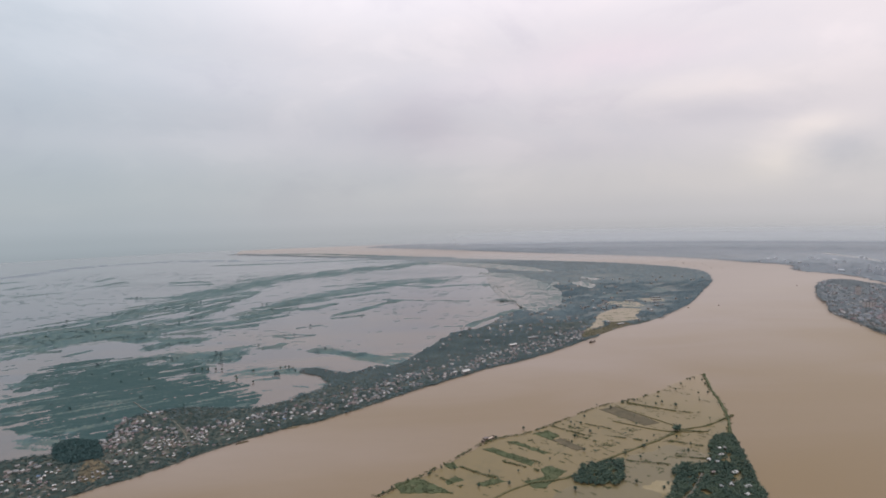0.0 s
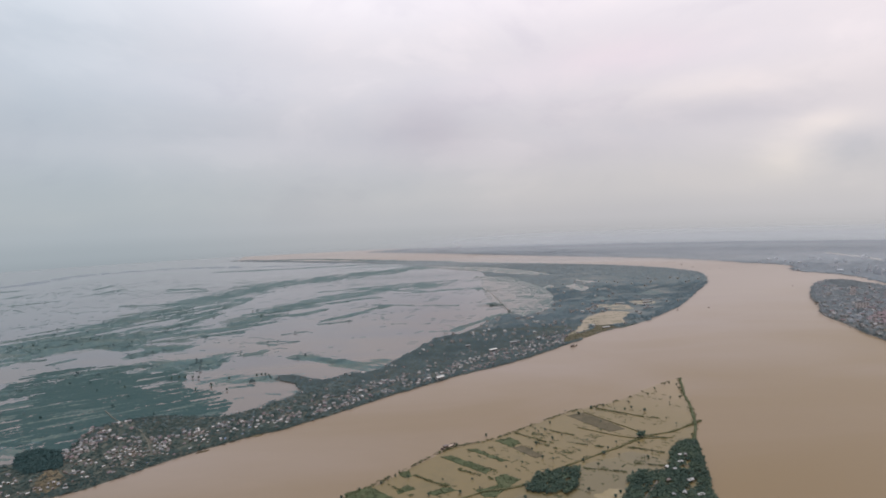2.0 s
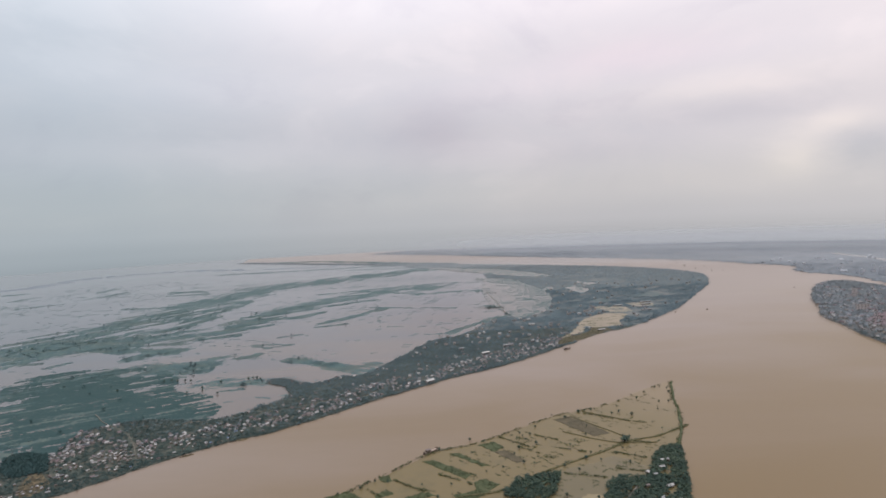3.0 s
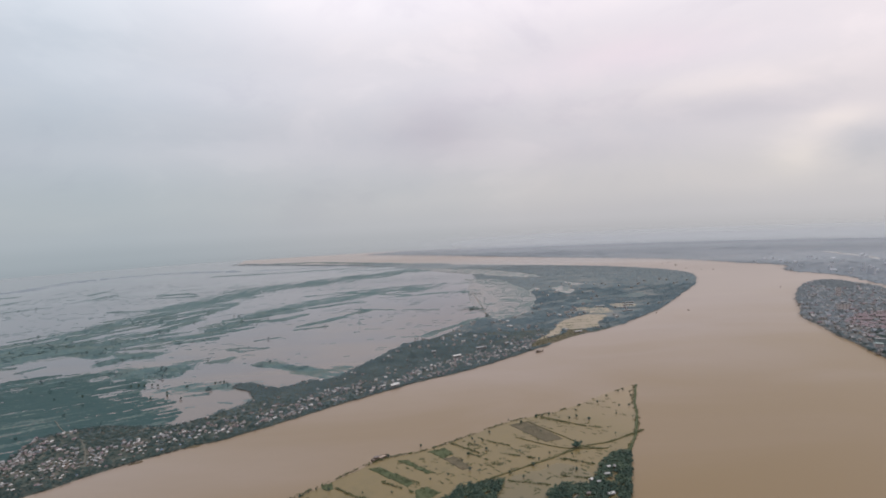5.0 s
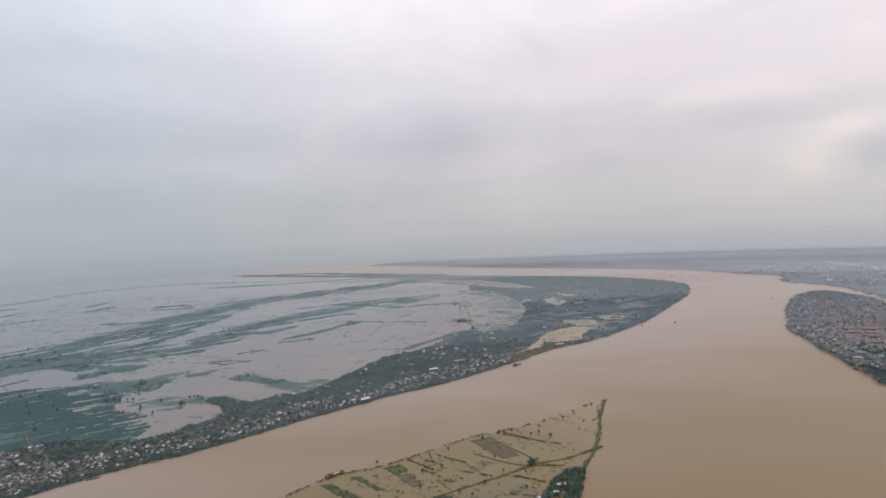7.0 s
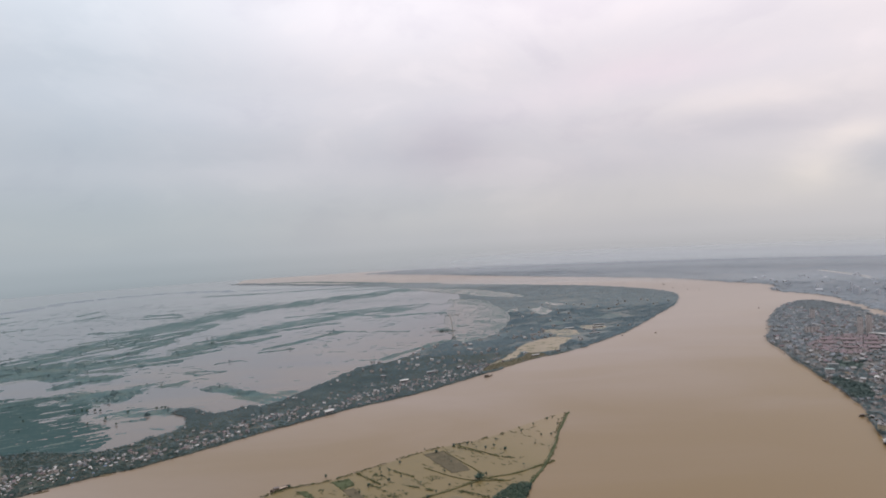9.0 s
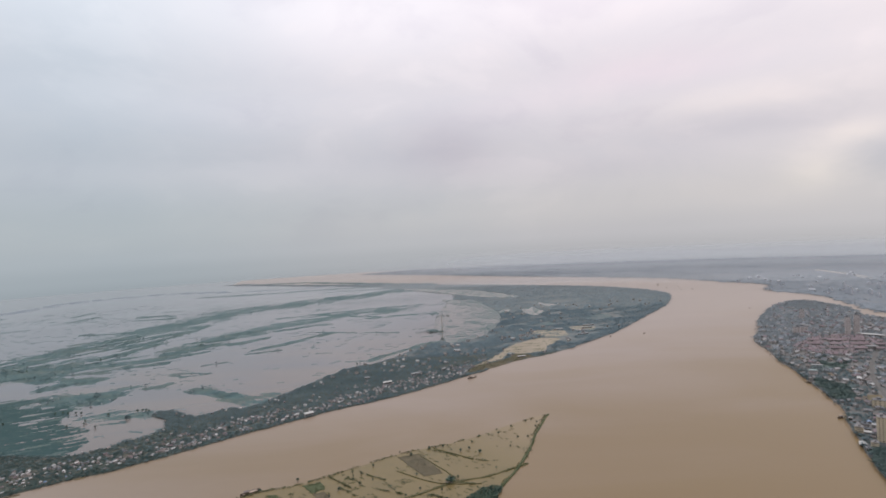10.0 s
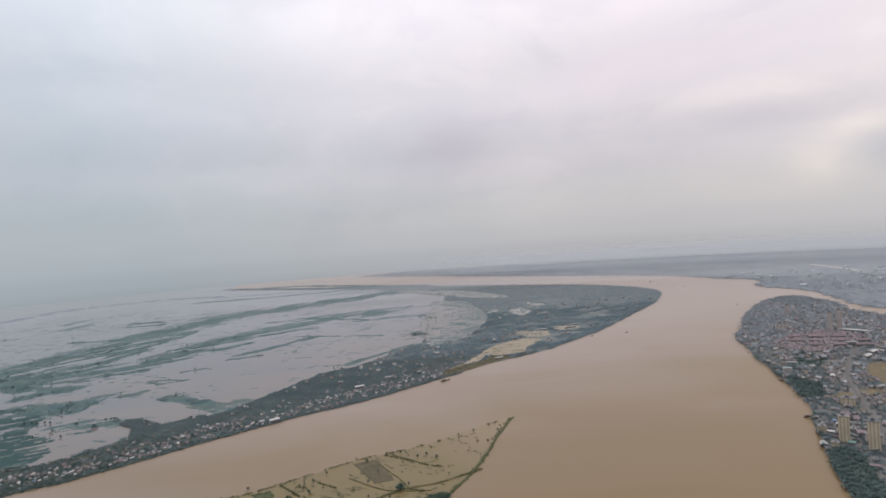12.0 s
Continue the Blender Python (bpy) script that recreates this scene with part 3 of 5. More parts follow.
BANK = curve_through(plan((-520, 130), (-400, 210), (-280, 292), (-249, 316), (-223, 336), (-186, 375), (-155, 402), (-114, 430), (-85, 455), (-54, 484), (-13, 523), (29, 558),
                          (97, 606), (187, 690), (249, 754), (308, 794), (370, 856), (455, 957), (560, 1115), (652, 1262), (716, 1420), (720, 1500),
                          (694, 1585), (618, 1705), (462, 1840), (179, 2025), (-172, 2250), (-564, 2450), (-1040, 2760)), 9, rough=3.0, seed=1)
INLAND = curve_through(plan((-1130, 2740), (-600, 2405), (-230, 2170), (-70, 1975), (115, 1738), (144, 1468), (184, 1212), (216, 1111), (233, 1027), (172, 939),
                            (116, 904), (49, 785), (6, 752), (-24, 681), (-61, 600), (-93, 588), (-120, 566), (-160, 590), (-178, 580), (-140, 547), (-135, 513), (-150, 498), (-170, 476),
                            (-202, 465), (-258, 470), (-292, 446), (-285, 400), (-303, 380), (-343, 361), (-460, 260), (-600, 190)), 9, rough=6.0, seed=2)
LEVEE = np.concatenate([BANK, INLAND])
west = [(REACH / S * math.sin(radians(a)), REACH / S * math.cos(radians(a))) for a in range(-21, -77, -4)]
slab("water_floodplain", plan((-520, 180), (-300, 325), (-240, 365), (-190, 405), (-120, 475), (-60, 535), (0, 590), (60, 650), (130, 745), (220, 860), (350, 1040), (450, 1300),
                              (420, 1700), (150, 2050), (-172, 2190), (-564, 2390), (-1080, 2720), *west, (-2500, -300)),
     0.06, -0.5, 1.0, M["flood"], "grey still flood water over drowned fields", "flood water")
slab("ground_levee", LEVEE, 0.7, -0.4, 2.5, M["earth"], "low damp levee with bare earth between trees and houses", "ground")

bend_edge = INLAND[INLAND[:, 1] > 800 * S]
BEND = np.concatenate([BANK[BANK[:, 1] > 800 * S], bend_edge])
slab("ground_bend", BEND, 0.78, 0.3, 3.0, M["meadow"], "pale meadow between the woods of the river bend", "ground")

ISLAND = curve_through(plan((-130, 240), (-66, 291), (-29, 324), (0, 354), (26, 380), (57, 394), (93, 419), (127, 444), (181, 470), (224, 504), (264, 528), (246, 476),
                            (236, 443), (222, 404), (206, 374), (200, 355), (192, 332), (186, 310), (177, 286), (150, 215), (60, 120)), 5, True, rough=1.2, seed=3)
slab("water_island_fields", ISLAND, 0.12, -0.3, 1.0, M["field_flood"], "shallow ochre flood water over island fields", "flood water")

CITY = curve_through(plan((412, 250), (448, 322), (461, 350), (467, 366), (476, 389), (489, 417), (499, 438), (514, 471), (534, 509), (549, 556), (562, 603), (574, 656), (583, 698), (600, 752), (618, 823),
                          (677, 916), (792, 1098), (838, 1152), (890, 1192), (926, 1185), (930, 1145), (906, 1040), (900, 965), (915, 920), (960, 870), (1300, 700), (1500, 300), (800, 50)), 8, True, rough=2.0, seed=4)
slab("ground_city", CITY, 1.6, -0.4, 2.0, M["town_earth"], "built-up town ground of dust and concrete", "ground")

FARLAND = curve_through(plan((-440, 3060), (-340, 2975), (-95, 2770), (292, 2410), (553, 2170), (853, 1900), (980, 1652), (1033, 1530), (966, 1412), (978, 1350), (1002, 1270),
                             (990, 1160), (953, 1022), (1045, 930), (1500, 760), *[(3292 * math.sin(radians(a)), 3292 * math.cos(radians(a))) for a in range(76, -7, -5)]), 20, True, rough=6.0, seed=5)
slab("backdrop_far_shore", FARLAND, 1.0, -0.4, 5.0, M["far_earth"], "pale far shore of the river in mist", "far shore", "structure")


# ---- mist ----
def mist_material(name, thick, low):
    """Thin ground mist: white droplets that pass most of the light on, thinning out upwards."""
    m = bpy.data.materials.new(name)
    m.use_nodes = True
    t = m.node_tree
    t.nodes.clear()
    split = node(t, "ShaderNodeSeparateXYZ")
    t.links.new(node(t, "ShaderNodeTexCoord").outputs["Generated"], split.inputs[0])
    fade = ramp(t, [(0.0, (low, low, low)), (0.35, (1, 1, 1)), (1.0, (0, 0, 0))], split.outputs[2])
    ends = ramp(t, [(0.0, (0, 0, 0)), (0.4, (1, 1, 1))], split.outputs[0])
    cover = maths(t, "MULTIPLY", maths(t, "MULTIPLY", fade, thick), ends)
    drops = t.nodes.new("ShaderNodeMixShader")
    drops.inputs[0].default_value = 0.5
    t.links.new(node(t, "ShaderNodeBsdfDiffuse", {"Color": (0.635, 0.665, 0.695, 1)}).outputs[0], drops.inputs[1])
    t.links.new(node(t, "ShaderNodeBsdfTranslucent", {"Color": (0.635, 0.665, 0.695, 1)}).outputs[0], drops.inputs[2])
    veil = t.nodes.new("ShaderNodeMixShader")
    t.links.new(cover, veil.inputs[0])
    t.links.new(node(t, "ShaderNodeBsdfTransparent").outputs[0], veil.inputs[1])
    t.links.new(drops.outputs[0], veil.inputs[2])
    t.links.new(veil.outputs[0], node(t, "ShaderNodeOutputMaterial").inputs[0])
    return m


for i, (far, tall, thick, low, start) in enumerate(((2200, 62, 0.32, 0.0, -60), (3050, 84, 0.28, 0.2, -40), (3700, 125, 0.75, 0.9, -14))):
    turns = np.radians(np.linspace(start, 80, 72))
    ring = [(120 + far * math.sin(a), far * math.cos(a), z) for z in (1.2, tall) for a in turns]
    n = len(turns)
    me = mesh_of("backdrop_mist", ring, [(k, k + 1, n + k + 1, n + k) for k in range(n - 1)], mist_material("ground_mist", thick, low))
    tagged(new("backdrop_mist_%d" % (i + 1), me), "low bank of thin grey mist over the far plain", "mist", "", "structure")

YELLOW = curve_through(plan((183, 727), (205, 757), (228, 800), (246, 850), (280, 893), (306, 915), (330, 912), (338, 893), (309, 841), (300, 810), (262, 800), (248, 808), (236, 776), (216, 755)), 4, True, rough=5.0, seed=6)
VERGE = curve_through(plan((181, 700), (196, 737), (218, 752), (240, 774), (254, 800), (280, 784), (246, 752), (212, 718)), 4, True, rough=2.5, seed=66)
SHOAL = curve_through(plan((112, 1100), (117, 1425), (185, 1530), (240, 1330), (256, 1180), (234, 1035), (205, 950), (159, 924), (130, 990)), 6, True, rough=3.0, seed=67)
POND_PLAN = [("silt_pond", ((305, 983), (355, 977), (357, 930), (316, 923))), ("silt_pond", ((372, 1008), (419, 1003), (409, 969), (376, 977))), ("pool", ((312, 1280), (342, 1307), (353, 1220), (331, 1176), (312, 1202))),
             ("pool", ((244, 1252), (282, 1294), (277, 1245))), ("pool", ((111, 1555), (215, 1470), (209, 1374), (139, 1434))), ("pool", ((-73, 1988), (90, 1885), (196, 1804), (331, 1556), (255, 1559), (122, 1705))),
             ("pool", ((137, 971), (188, 977), (194, 942), (155, 903))), ("pool", ((193, 1121), (227, 1064), (223, 1008), (200, 1047))), ("pool", ((362, 1389), (403, 1333), (377, 1311))),
             ("meadow", ((427, 1116), (481, 1142), (475, 1095), (435, 1081))), ("meadow", ((336, 1078), (356, 1055), (340, 1034), (322, 1050)))]
PONDS = [YELLOW, SHOAL, VERGE] + [curve_through(plan(*p), 6, True, rough=9.0, seed=7 + i) for i, (_, p) in enumerate(POND_PLAN)]
for i, (p, what) in enumerate(zip(PONDS[:1] + PONDS[3:], ["silt_pond"] + [w for w, _ in POND_PLAN])):
    slab("water_pond_%d" % (i + 1) if what != "meadow" else "ground_meadow_%d" % (i + 1), p, 0.85, 0.4, 1.0, M[what], "pale flooded field among trees" if what != "meadow" else "pale grassy clearing among trees", "flood water" if what != "meadow" else "meadow")

slab("water_shoal", SHOAL, 0.86, -0.3, 1.0, M["shoal"], "shallow brown-grey flood water at the rim of the bend", "flood water")
slab("ground_verge", VERGE, 0.88, -0.2, 1.5, M["stubble"], "rough grassy strip between a flooded field and the river", "verge")

# ---- island fields and dykes ----
POINT_FIELDS = [('stubble', ((125, 437), (145, 443), (166, 404), (151, 399))), ('crop', ((59, 390), (72, 396), (79, 384), (71, 377))),
                ('stubble', ((71, 377), (79, 381), (93, 361), (85, 358))), ('crop', ((37, 376), (43, 378), (65, 356), (61, 354))), ('crop', ((17, 365), (25, 368), (53, 343), (48, 337))),
                ('crop', ((-12, 343), (-5, 346), (-1, 338), (-7, 335))), ('crop', ((-11, 319), (-4, 326), (2, 320), (-9, 314))), ('crop', ((9, 315), (23, 322), (29, 317), (14, 311))),
                ('crop', ((40, 316), (55, 322), (54, 333), (61, 337), (71, 328), (52, 307), (46, 307))), ('weed', ((66, 345), (82, 338), (76, 333)))]
SOUTH_FIELDS = [('weed', ((120, 390), (131, 378), (148, 394), (138, 397))), ('crop', ((-44, 318), (-29, 326), (-5, 304), (-39, 306))),
                ('weed', ((36, 352), (42, 356), (60, 338), (54, 335))), ('weed', ((84, 397), (96, 404), (104, 396), (92, 388))), ('weed', ((100, 366), (116, 375), (122, 368), (106, 358))),
                ('weed', ((150, 372), (168, 380), (172, 374), (156, 366))), ('weed', ((150, 352), (176, 362), (174, 355), (156, 346)))]
FIELDS = POINT_FIELDS + SOUTH_FIELDS
FIELD_OUTLINES = []
for i, (what, p) in enumerate(FIELDS):
    c = straight(plan(*p), 2.0, 1.3, 20 + i)
    FIELD_OUTLINES.append(c)
    if what == "weed":
        continue
    slab("ground_field_%d" % (i + 1), c, 0.38, 0.05, 0.8, M[what], "half-drowned olive crop field in flood water" if what == "crop" else "drowned brown stubble field", "field")
slab("ground_silt", curve_through(plan((111, 305), (123, 314), (136, 313), (125, 298)), 2, True, rough=5.0, seed=40), 0.25, 0.05, 1.5, M["sand"], "ochre silt bank beside the trees", "silt bank")
slab("water_island_pool", curve_through(plan((113, 341), (134, 353), (154, 362), (173, 345), (165, 333), (144, 327), (126, 298), (90, 280), (50, 285), (61, 300), (74, 310), (99, 309)), 3, True, rough=4.0, seed=41), 0.16, 0.05, 0.5, M["still"], "dull olive flood water between the groves", "flood water")
DYKES = [curve_through(plan(*p), 3, rough=0.8, seed=50 + i) for i, p in enumerate((
    ((232, 416), (202, 397), (176, 388), (141, 366), (102, 343), (70, 320), (41, 312), (10, 290)), ((129, 410), (162, 388), (195, 384)), ((142, 442), (172, 400), (176, 389)), ((155, 453), (189, 427))))]
for i, d in enumerate(DYKES):
    ribbon("ground_dyke_%d" % (i + 1), d, 0.7 if i == 0 else 0.4, 0.7, M["dyke"], "narrow grassy earth dyke between flooded fields", category="dyke", rough=0.5)
ribbon("ground_shore_bank", curve_through(plan((264, 528), (246, 478), (237, 446), (224, 410), (208, 378)), 3, rough=0.8, seed=60), 0.8, 0.8, M["crop"], "grassy bank along the island shore", category="bank", rough=0.7)
ribbon("road_island_track", curve_through(plan((158, 320), (152, 312), (140, 297), (120, 278)), 3), 0.6, 0.9, M["track"], "pale dirt track through trees", category="track")
ribbon("road_village_lane", curve_through(plan((-312, 489), (-277, 457), (-249, 438), (-228, 414), (-212, 392)), 4, rough=1.0, seed=61), 0.3, 1.0, M["track"], "pale dirt lane between village houses", category="lane")
ribbon("road_levee_lane", curve_through(plan((-150, 470), (-81, 507), (-53, 514), (-30, 545), (-8, 575)), 4, rough=1.0, seed=62), 0.42, 1.0, M["track"], "pale dirt lane along the levee", category="lane")
for i, p in enumerate((((-141, 414), (-138, 417), (-132, 418), (-135, 414)), ((-173, 386), (-169, 389), (-164, 391), (-168, 387)), ((-272, 351), (-271, 366), (-256, 361), (-245, 341), (-247, 330), (-258, 331)))):
    slab("ground_landing_%d" % (i + 1), curve_through(plan(*p), 2, True, rough=3.5 if i == 2 else 1.0, seed=63 + i), 0.85, -0.2, 1.0, M["clearing"], "trodden ochre landing on the levee shore", "landing")
ribbon("road_causeway", curve_through(plan((136, 948), (129, 1080), (117, 1250)), 6), 0.9, 0.9, M["track"], "narrow raised causeway over flood water", category="causeway")
ROAD = curve_through(plan((480, 310), (539, 422), (573, 491), (600, 547), (626, 595), (664, 650), (728, 726), (765, 762)), 8)
ribbon("road_city", ROAD, 1.7, 1.9, M["asphalt"], "wide pale town road", category="road")

# ---- places of the village houses and town blocks ----
rh = np.random.default_rng(21)


def clear_of(p, gap):
    """Drops places that crowd one another."""
    kept, grid = [], {}
    for x, y in p:
        c = (int(x // gap), int(y // gap))
        if all((x - a) ** 2 + (y - b) ** 2 > gap * gap for i in (-1, 0, 1) for j in (-1, 0, 1) for a, b in grid.get((c[0] + i, c[1] + j), ())):
            grid.setdefault(c, []).append((x, y))
            kept.append((x, y))
    return np.array(kept)


def away_from(p, others, gap):
    """Those of p that keep a gap from all the others."""
    cells = {}
    for x, y in others:
        cells.setdefault((int(x // gap), int(y // gap)), []).append((x, y))
    good = [all((x - a) ** 2 + (y - b) ** 2 > gap * gap for i in (-1, 0, 1) for j in (-1, 0, 1) for a, b in cells.get((int(x // gap) + i, int(y // gap) + j), ())) for x, y in p]
    return p[np.array(good, bool)]


# the village on the levee: thick between the shore and the orchard, thin further on
hs = sown(LEVEE, 3.0, rh, PONDS, lambda q: (q[:, 1] < 770 * S) & (q[:, 0] > -440))
hd = near_line(BANK[::2], hs)
CORE = curve_through(plan((-327, 495), (-307, 416), (-254, 362), (-244, 354), (-229, 362), (-214, 370), (-198, 392), (-185, 400), (-190, 425), (-234, 418), (-259, 446)), 5, True, rough=4.0, seed=75)
EDGE = curve_through(plan((-330, 330), (-309, 359), (-297, 367), (-273, 343), (-262, 324), (-300, 300)), 5, True, rough=4.0, seed=76)
THICKET = curve_through(plan((-318, 390), (-306, 401), (-282, 392), (-266, 370), (-273, 362), (-292, 362)), 4, True, rough=3.0, seed=77)
LANDING = plan((-272, 351), (-271, 366), (-256, 361), (-245, 341), (-247, 330), (-258, 331))
core = inside(CORE, hs) * 0.72 + inside(EDGE, hs) * 0.25 - 9.0 * inside(THICKET, hs)
chance = np.where((hd > 8) & (hd < 58), 0.30, 0.02) + core * 0.55
chance *= np.clip(0.62 + 2.6 * wave(hs, 24, 14.0), 0.04, 1.8)
hs = clear_of(hs[(rh.random(len(hs)) < chance * 0.85) & (hd > 5)], 3.3)
LANES = [curve_through(plan((-312, 489), (-277, 457), (-249, 438), (-228, 414), (-212, 392)), 4), curve_through(plan((-150, 470), (-81, 507), (-53, 514), (-30, 545), (-8, 575)), 4)]
hs = hs[np.minimum(near_line(LANES[0], hs), near_line(LANES[1], hs)) > 2.6]
HOUSE_SPOTS = hs[np.argsort(np.hypot(hs[:, 0], hs[:, 1]))]

# ---- woods and scrub ----
rw = np.random.default_rng(11)
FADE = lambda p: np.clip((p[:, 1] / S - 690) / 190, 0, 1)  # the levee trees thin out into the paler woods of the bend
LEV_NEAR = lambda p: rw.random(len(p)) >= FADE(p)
pts = sown(LEVEE, 2.5, rw, PONDS, lambda p: LEV_NEAR(p) & (p[:, 0] > -480))
d_bank = near_line(BANK[::2], pts)
dens = wave(pts, 40, 1.0)
HOUSE_ZONE = (d_bank > 14) & (d_bank < 90) & (dens > -0.25)
pts = away_from(pts[(rw.random(len(pts)) < np.where(HOUSE_ZONE, 0.72, 0.93))], HOUSE_SPOTS, 2.1)
pts = pts[(np.minimum(near_line(LANES[0], pts), near_line(LANES[1], pts)) > 1.3) & ~(inside(LANDING, pts) & (rw.random(len(pts)) < 0.75)) & ~(inside(CORE, pts) & (rw.random(len(pts)) < 0.3))]
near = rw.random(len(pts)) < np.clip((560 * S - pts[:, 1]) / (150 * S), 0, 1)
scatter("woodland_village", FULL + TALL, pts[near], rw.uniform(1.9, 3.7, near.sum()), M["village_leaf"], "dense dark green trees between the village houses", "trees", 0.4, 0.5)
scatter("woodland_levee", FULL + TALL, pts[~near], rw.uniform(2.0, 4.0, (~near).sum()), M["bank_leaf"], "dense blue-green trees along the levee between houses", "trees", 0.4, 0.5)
scrub = sown(LANDING, 2.0, rw, (), lambda q: rw.random(len(q)) < 0.7)
scatter("scrub_landing", BUSH, scrub, rw.uniform(1.0, 2.4, len(scrub)), M["dry_leaf"], "dry ochre scrub on the trodden landing", "scrub", 0.5, 0.6)
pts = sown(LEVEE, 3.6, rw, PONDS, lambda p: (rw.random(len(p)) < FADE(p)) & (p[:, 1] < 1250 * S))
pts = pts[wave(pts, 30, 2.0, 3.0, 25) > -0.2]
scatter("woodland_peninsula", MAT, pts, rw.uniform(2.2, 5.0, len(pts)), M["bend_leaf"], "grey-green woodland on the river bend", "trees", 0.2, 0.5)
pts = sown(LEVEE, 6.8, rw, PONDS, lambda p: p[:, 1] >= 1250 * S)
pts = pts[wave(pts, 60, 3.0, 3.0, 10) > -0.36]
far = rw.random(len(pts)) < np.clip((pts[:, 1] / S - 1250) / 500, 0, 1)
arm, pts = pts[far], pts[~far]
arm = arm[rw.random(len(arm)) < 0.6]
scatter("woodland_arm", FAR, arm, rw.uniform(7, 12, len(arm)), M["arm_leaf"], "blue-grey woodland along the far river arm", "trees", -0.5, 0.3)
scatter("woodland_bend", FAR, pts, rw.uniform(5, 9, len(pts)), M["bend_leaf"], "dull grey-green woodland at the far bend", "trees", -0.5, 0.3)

thicket = sown(THICKET, 2.0, rw)
scatter("woodland_thicket", FULL, thicket, rw.uniform(2.4, 4.0, len(thicket)), M["orchard"], "dark dense thicket beside the village", "trees", 0.4, 0.8)
WOOD = curve_through(plan((-366, 452), (-404, 523), (-432, 605), (-340, 617), (-348, 563), (-286, 528), (-244, 512), (-255, 489), (-197, 464), (-200, 438), (-292, 440), (-281, 393), (-292, 384), (-320, 424)), 8, True, rough=9.0, seed=70)
pts = sown(WOOD, 2.4, rw, (LEVEE,), lambda p: wave(p, 10, 5.0, 9.0, 30) > -0.5)
fringe = curve_through(plan((-400, 440), (-455, 520), (-500, 620), (-430, 660), (-320, 640), (-270, 560), (-215, 530), (-190, 470), (-290, 400), (-360, 420)), 10, True, rough=9.0, seed=71)
comb = sown(fringe, 2.4, rw, (WOOD, LEVEE), lambda p: wave(p, 9, 6.0, 10.0, 32) > -0.08)
lobe = curve_through(plan((-401, 602), (-357, 575), (-312, 556), (-253, 521), (-203, 478), (-210, 440), (-265, 445), (-354, 512)), 8, True, rough=8.0, seed=72)
pts = np.concatenate([pts, comb, sown(lobe, 2.4, rw, (WOOD, LEVEE), lambda p: wave(p, 9, 7.0, 9.0, 25) > -0.3)])
pale = wave(pts, 12, 45.0, 9.0, 30) > 0.33
scatter("grass_orchard", BED, pts[pale], rw.uniform(3.0, 5.0, pale.sum()), M["lush"], "paler grass rows in the flooded orchard", "reeds", 0.1, 0.2)
pts = pts[~pale]
scatter("woodland_orchard", BED, pts, rw.uniform(3.4, 6.0, len(pts)), M["orchard"], "dark low flooded orchard behind the village", "trees", 0.1, 0.22)
pts = sown(WOOD, 60, rw)
scatter("orchard_trees", TALL, pts, rw.uniform(3, 5, len(pts)), M["orchard"], "taller trees standing out of the orchard", "trees", 0.0)

# drowned strips of reed and scrub over the flood plain: spine, half width, gap
LONG_BANDS = [(((-760, 600), (-639, 739), (-641, 852), (-605, 941), (-580, 1090), (-575, 1206), (-537, 1343), (-486, 1555), (-340, 1669), (-176, 1845), (-60, 1964)), 70, 6.0),
              (((-599, 750), (-553, 790), (-451, 844), (-352, 898), (-345, 1023), (-285, 1142), (-204, 1260), (-131, 1350), (-14, 1379)), 46, 5.5),
              (((-510, 792), (-460, 765), (-371, 753)), 14, 6.0), (((-947, 2261), (-580, 2259), (-224, 2363)), 16, 14.0),
              (((-1900, 1500), (-1510, 1775), (-1481, 2151), (-1216, 2327), (-941, 2296)), 34, 20.0), (((-176, 677), (-121, 642), (-76, 612), (-40, 610)), 13, 4.0)]
ORCHARD_BANDS = [(((-359, 660), (-327, 648), (-294, 637)), 24, 4.0), (((-304, 660), (-275, 667)), 14, 4.0), (((-234, 571), (-189, 588)), 11, 4.0), (((-470, 612), (-384, 635)), 9, 5.0),
                 (((-558, 698), (-545, 703)), 9, 5.0), (((-257, 688), (-236, 691)), 7, 5.0), (((-250, 770), (-206, 765)), 5, 5.0), (((-480, 560), (-400, 590)), 8, 5.5),
                 (((-450, 505), (-380, 545)), 7, 5.5), (((-420, 470), (-350, 520)), 6, 5.0), (((-356, 420), (-325, 428)), 9, 4.5), (((-60, 1250), (60, 1290), (150, 1250)), 10, 9.0),
                 (((-300, 1330), (-120, 1420), (40, 1480)), 9, 9.0)]
MID_BANDS = [(((-620, 1230), (-560, 1320)), 30, 9.0), (((-519, 778), (-449, 761)), 16, 4.5), (((-416, 703), (-410, 730), (-371, 736)), 10, 4.5), (((-512, 677), (-500, 702)), 6, 4.0),
             (((-240, 820), (-211, 836)), 5, 4.0), (((-200, 892), (-150, 915)), 5, 5.0), (((-425, 604), (-386, 628)), 10, 4.0), (((-477, 548), (-454, 565), (-426, 578)), 7, 4.0),
             (((-425, 488), (-396, 505), (-391, 521)), 7, 4.0), (((-320, 592), (-285, 588)), 5, 4.0), (((-233, 1131), (-142, 1196)), 12, 7.0), (((-222, 1375), (-41, 1270)), 12, 8.0),
             (((-372, 831), (-323, 846)), 9, 5.0)]
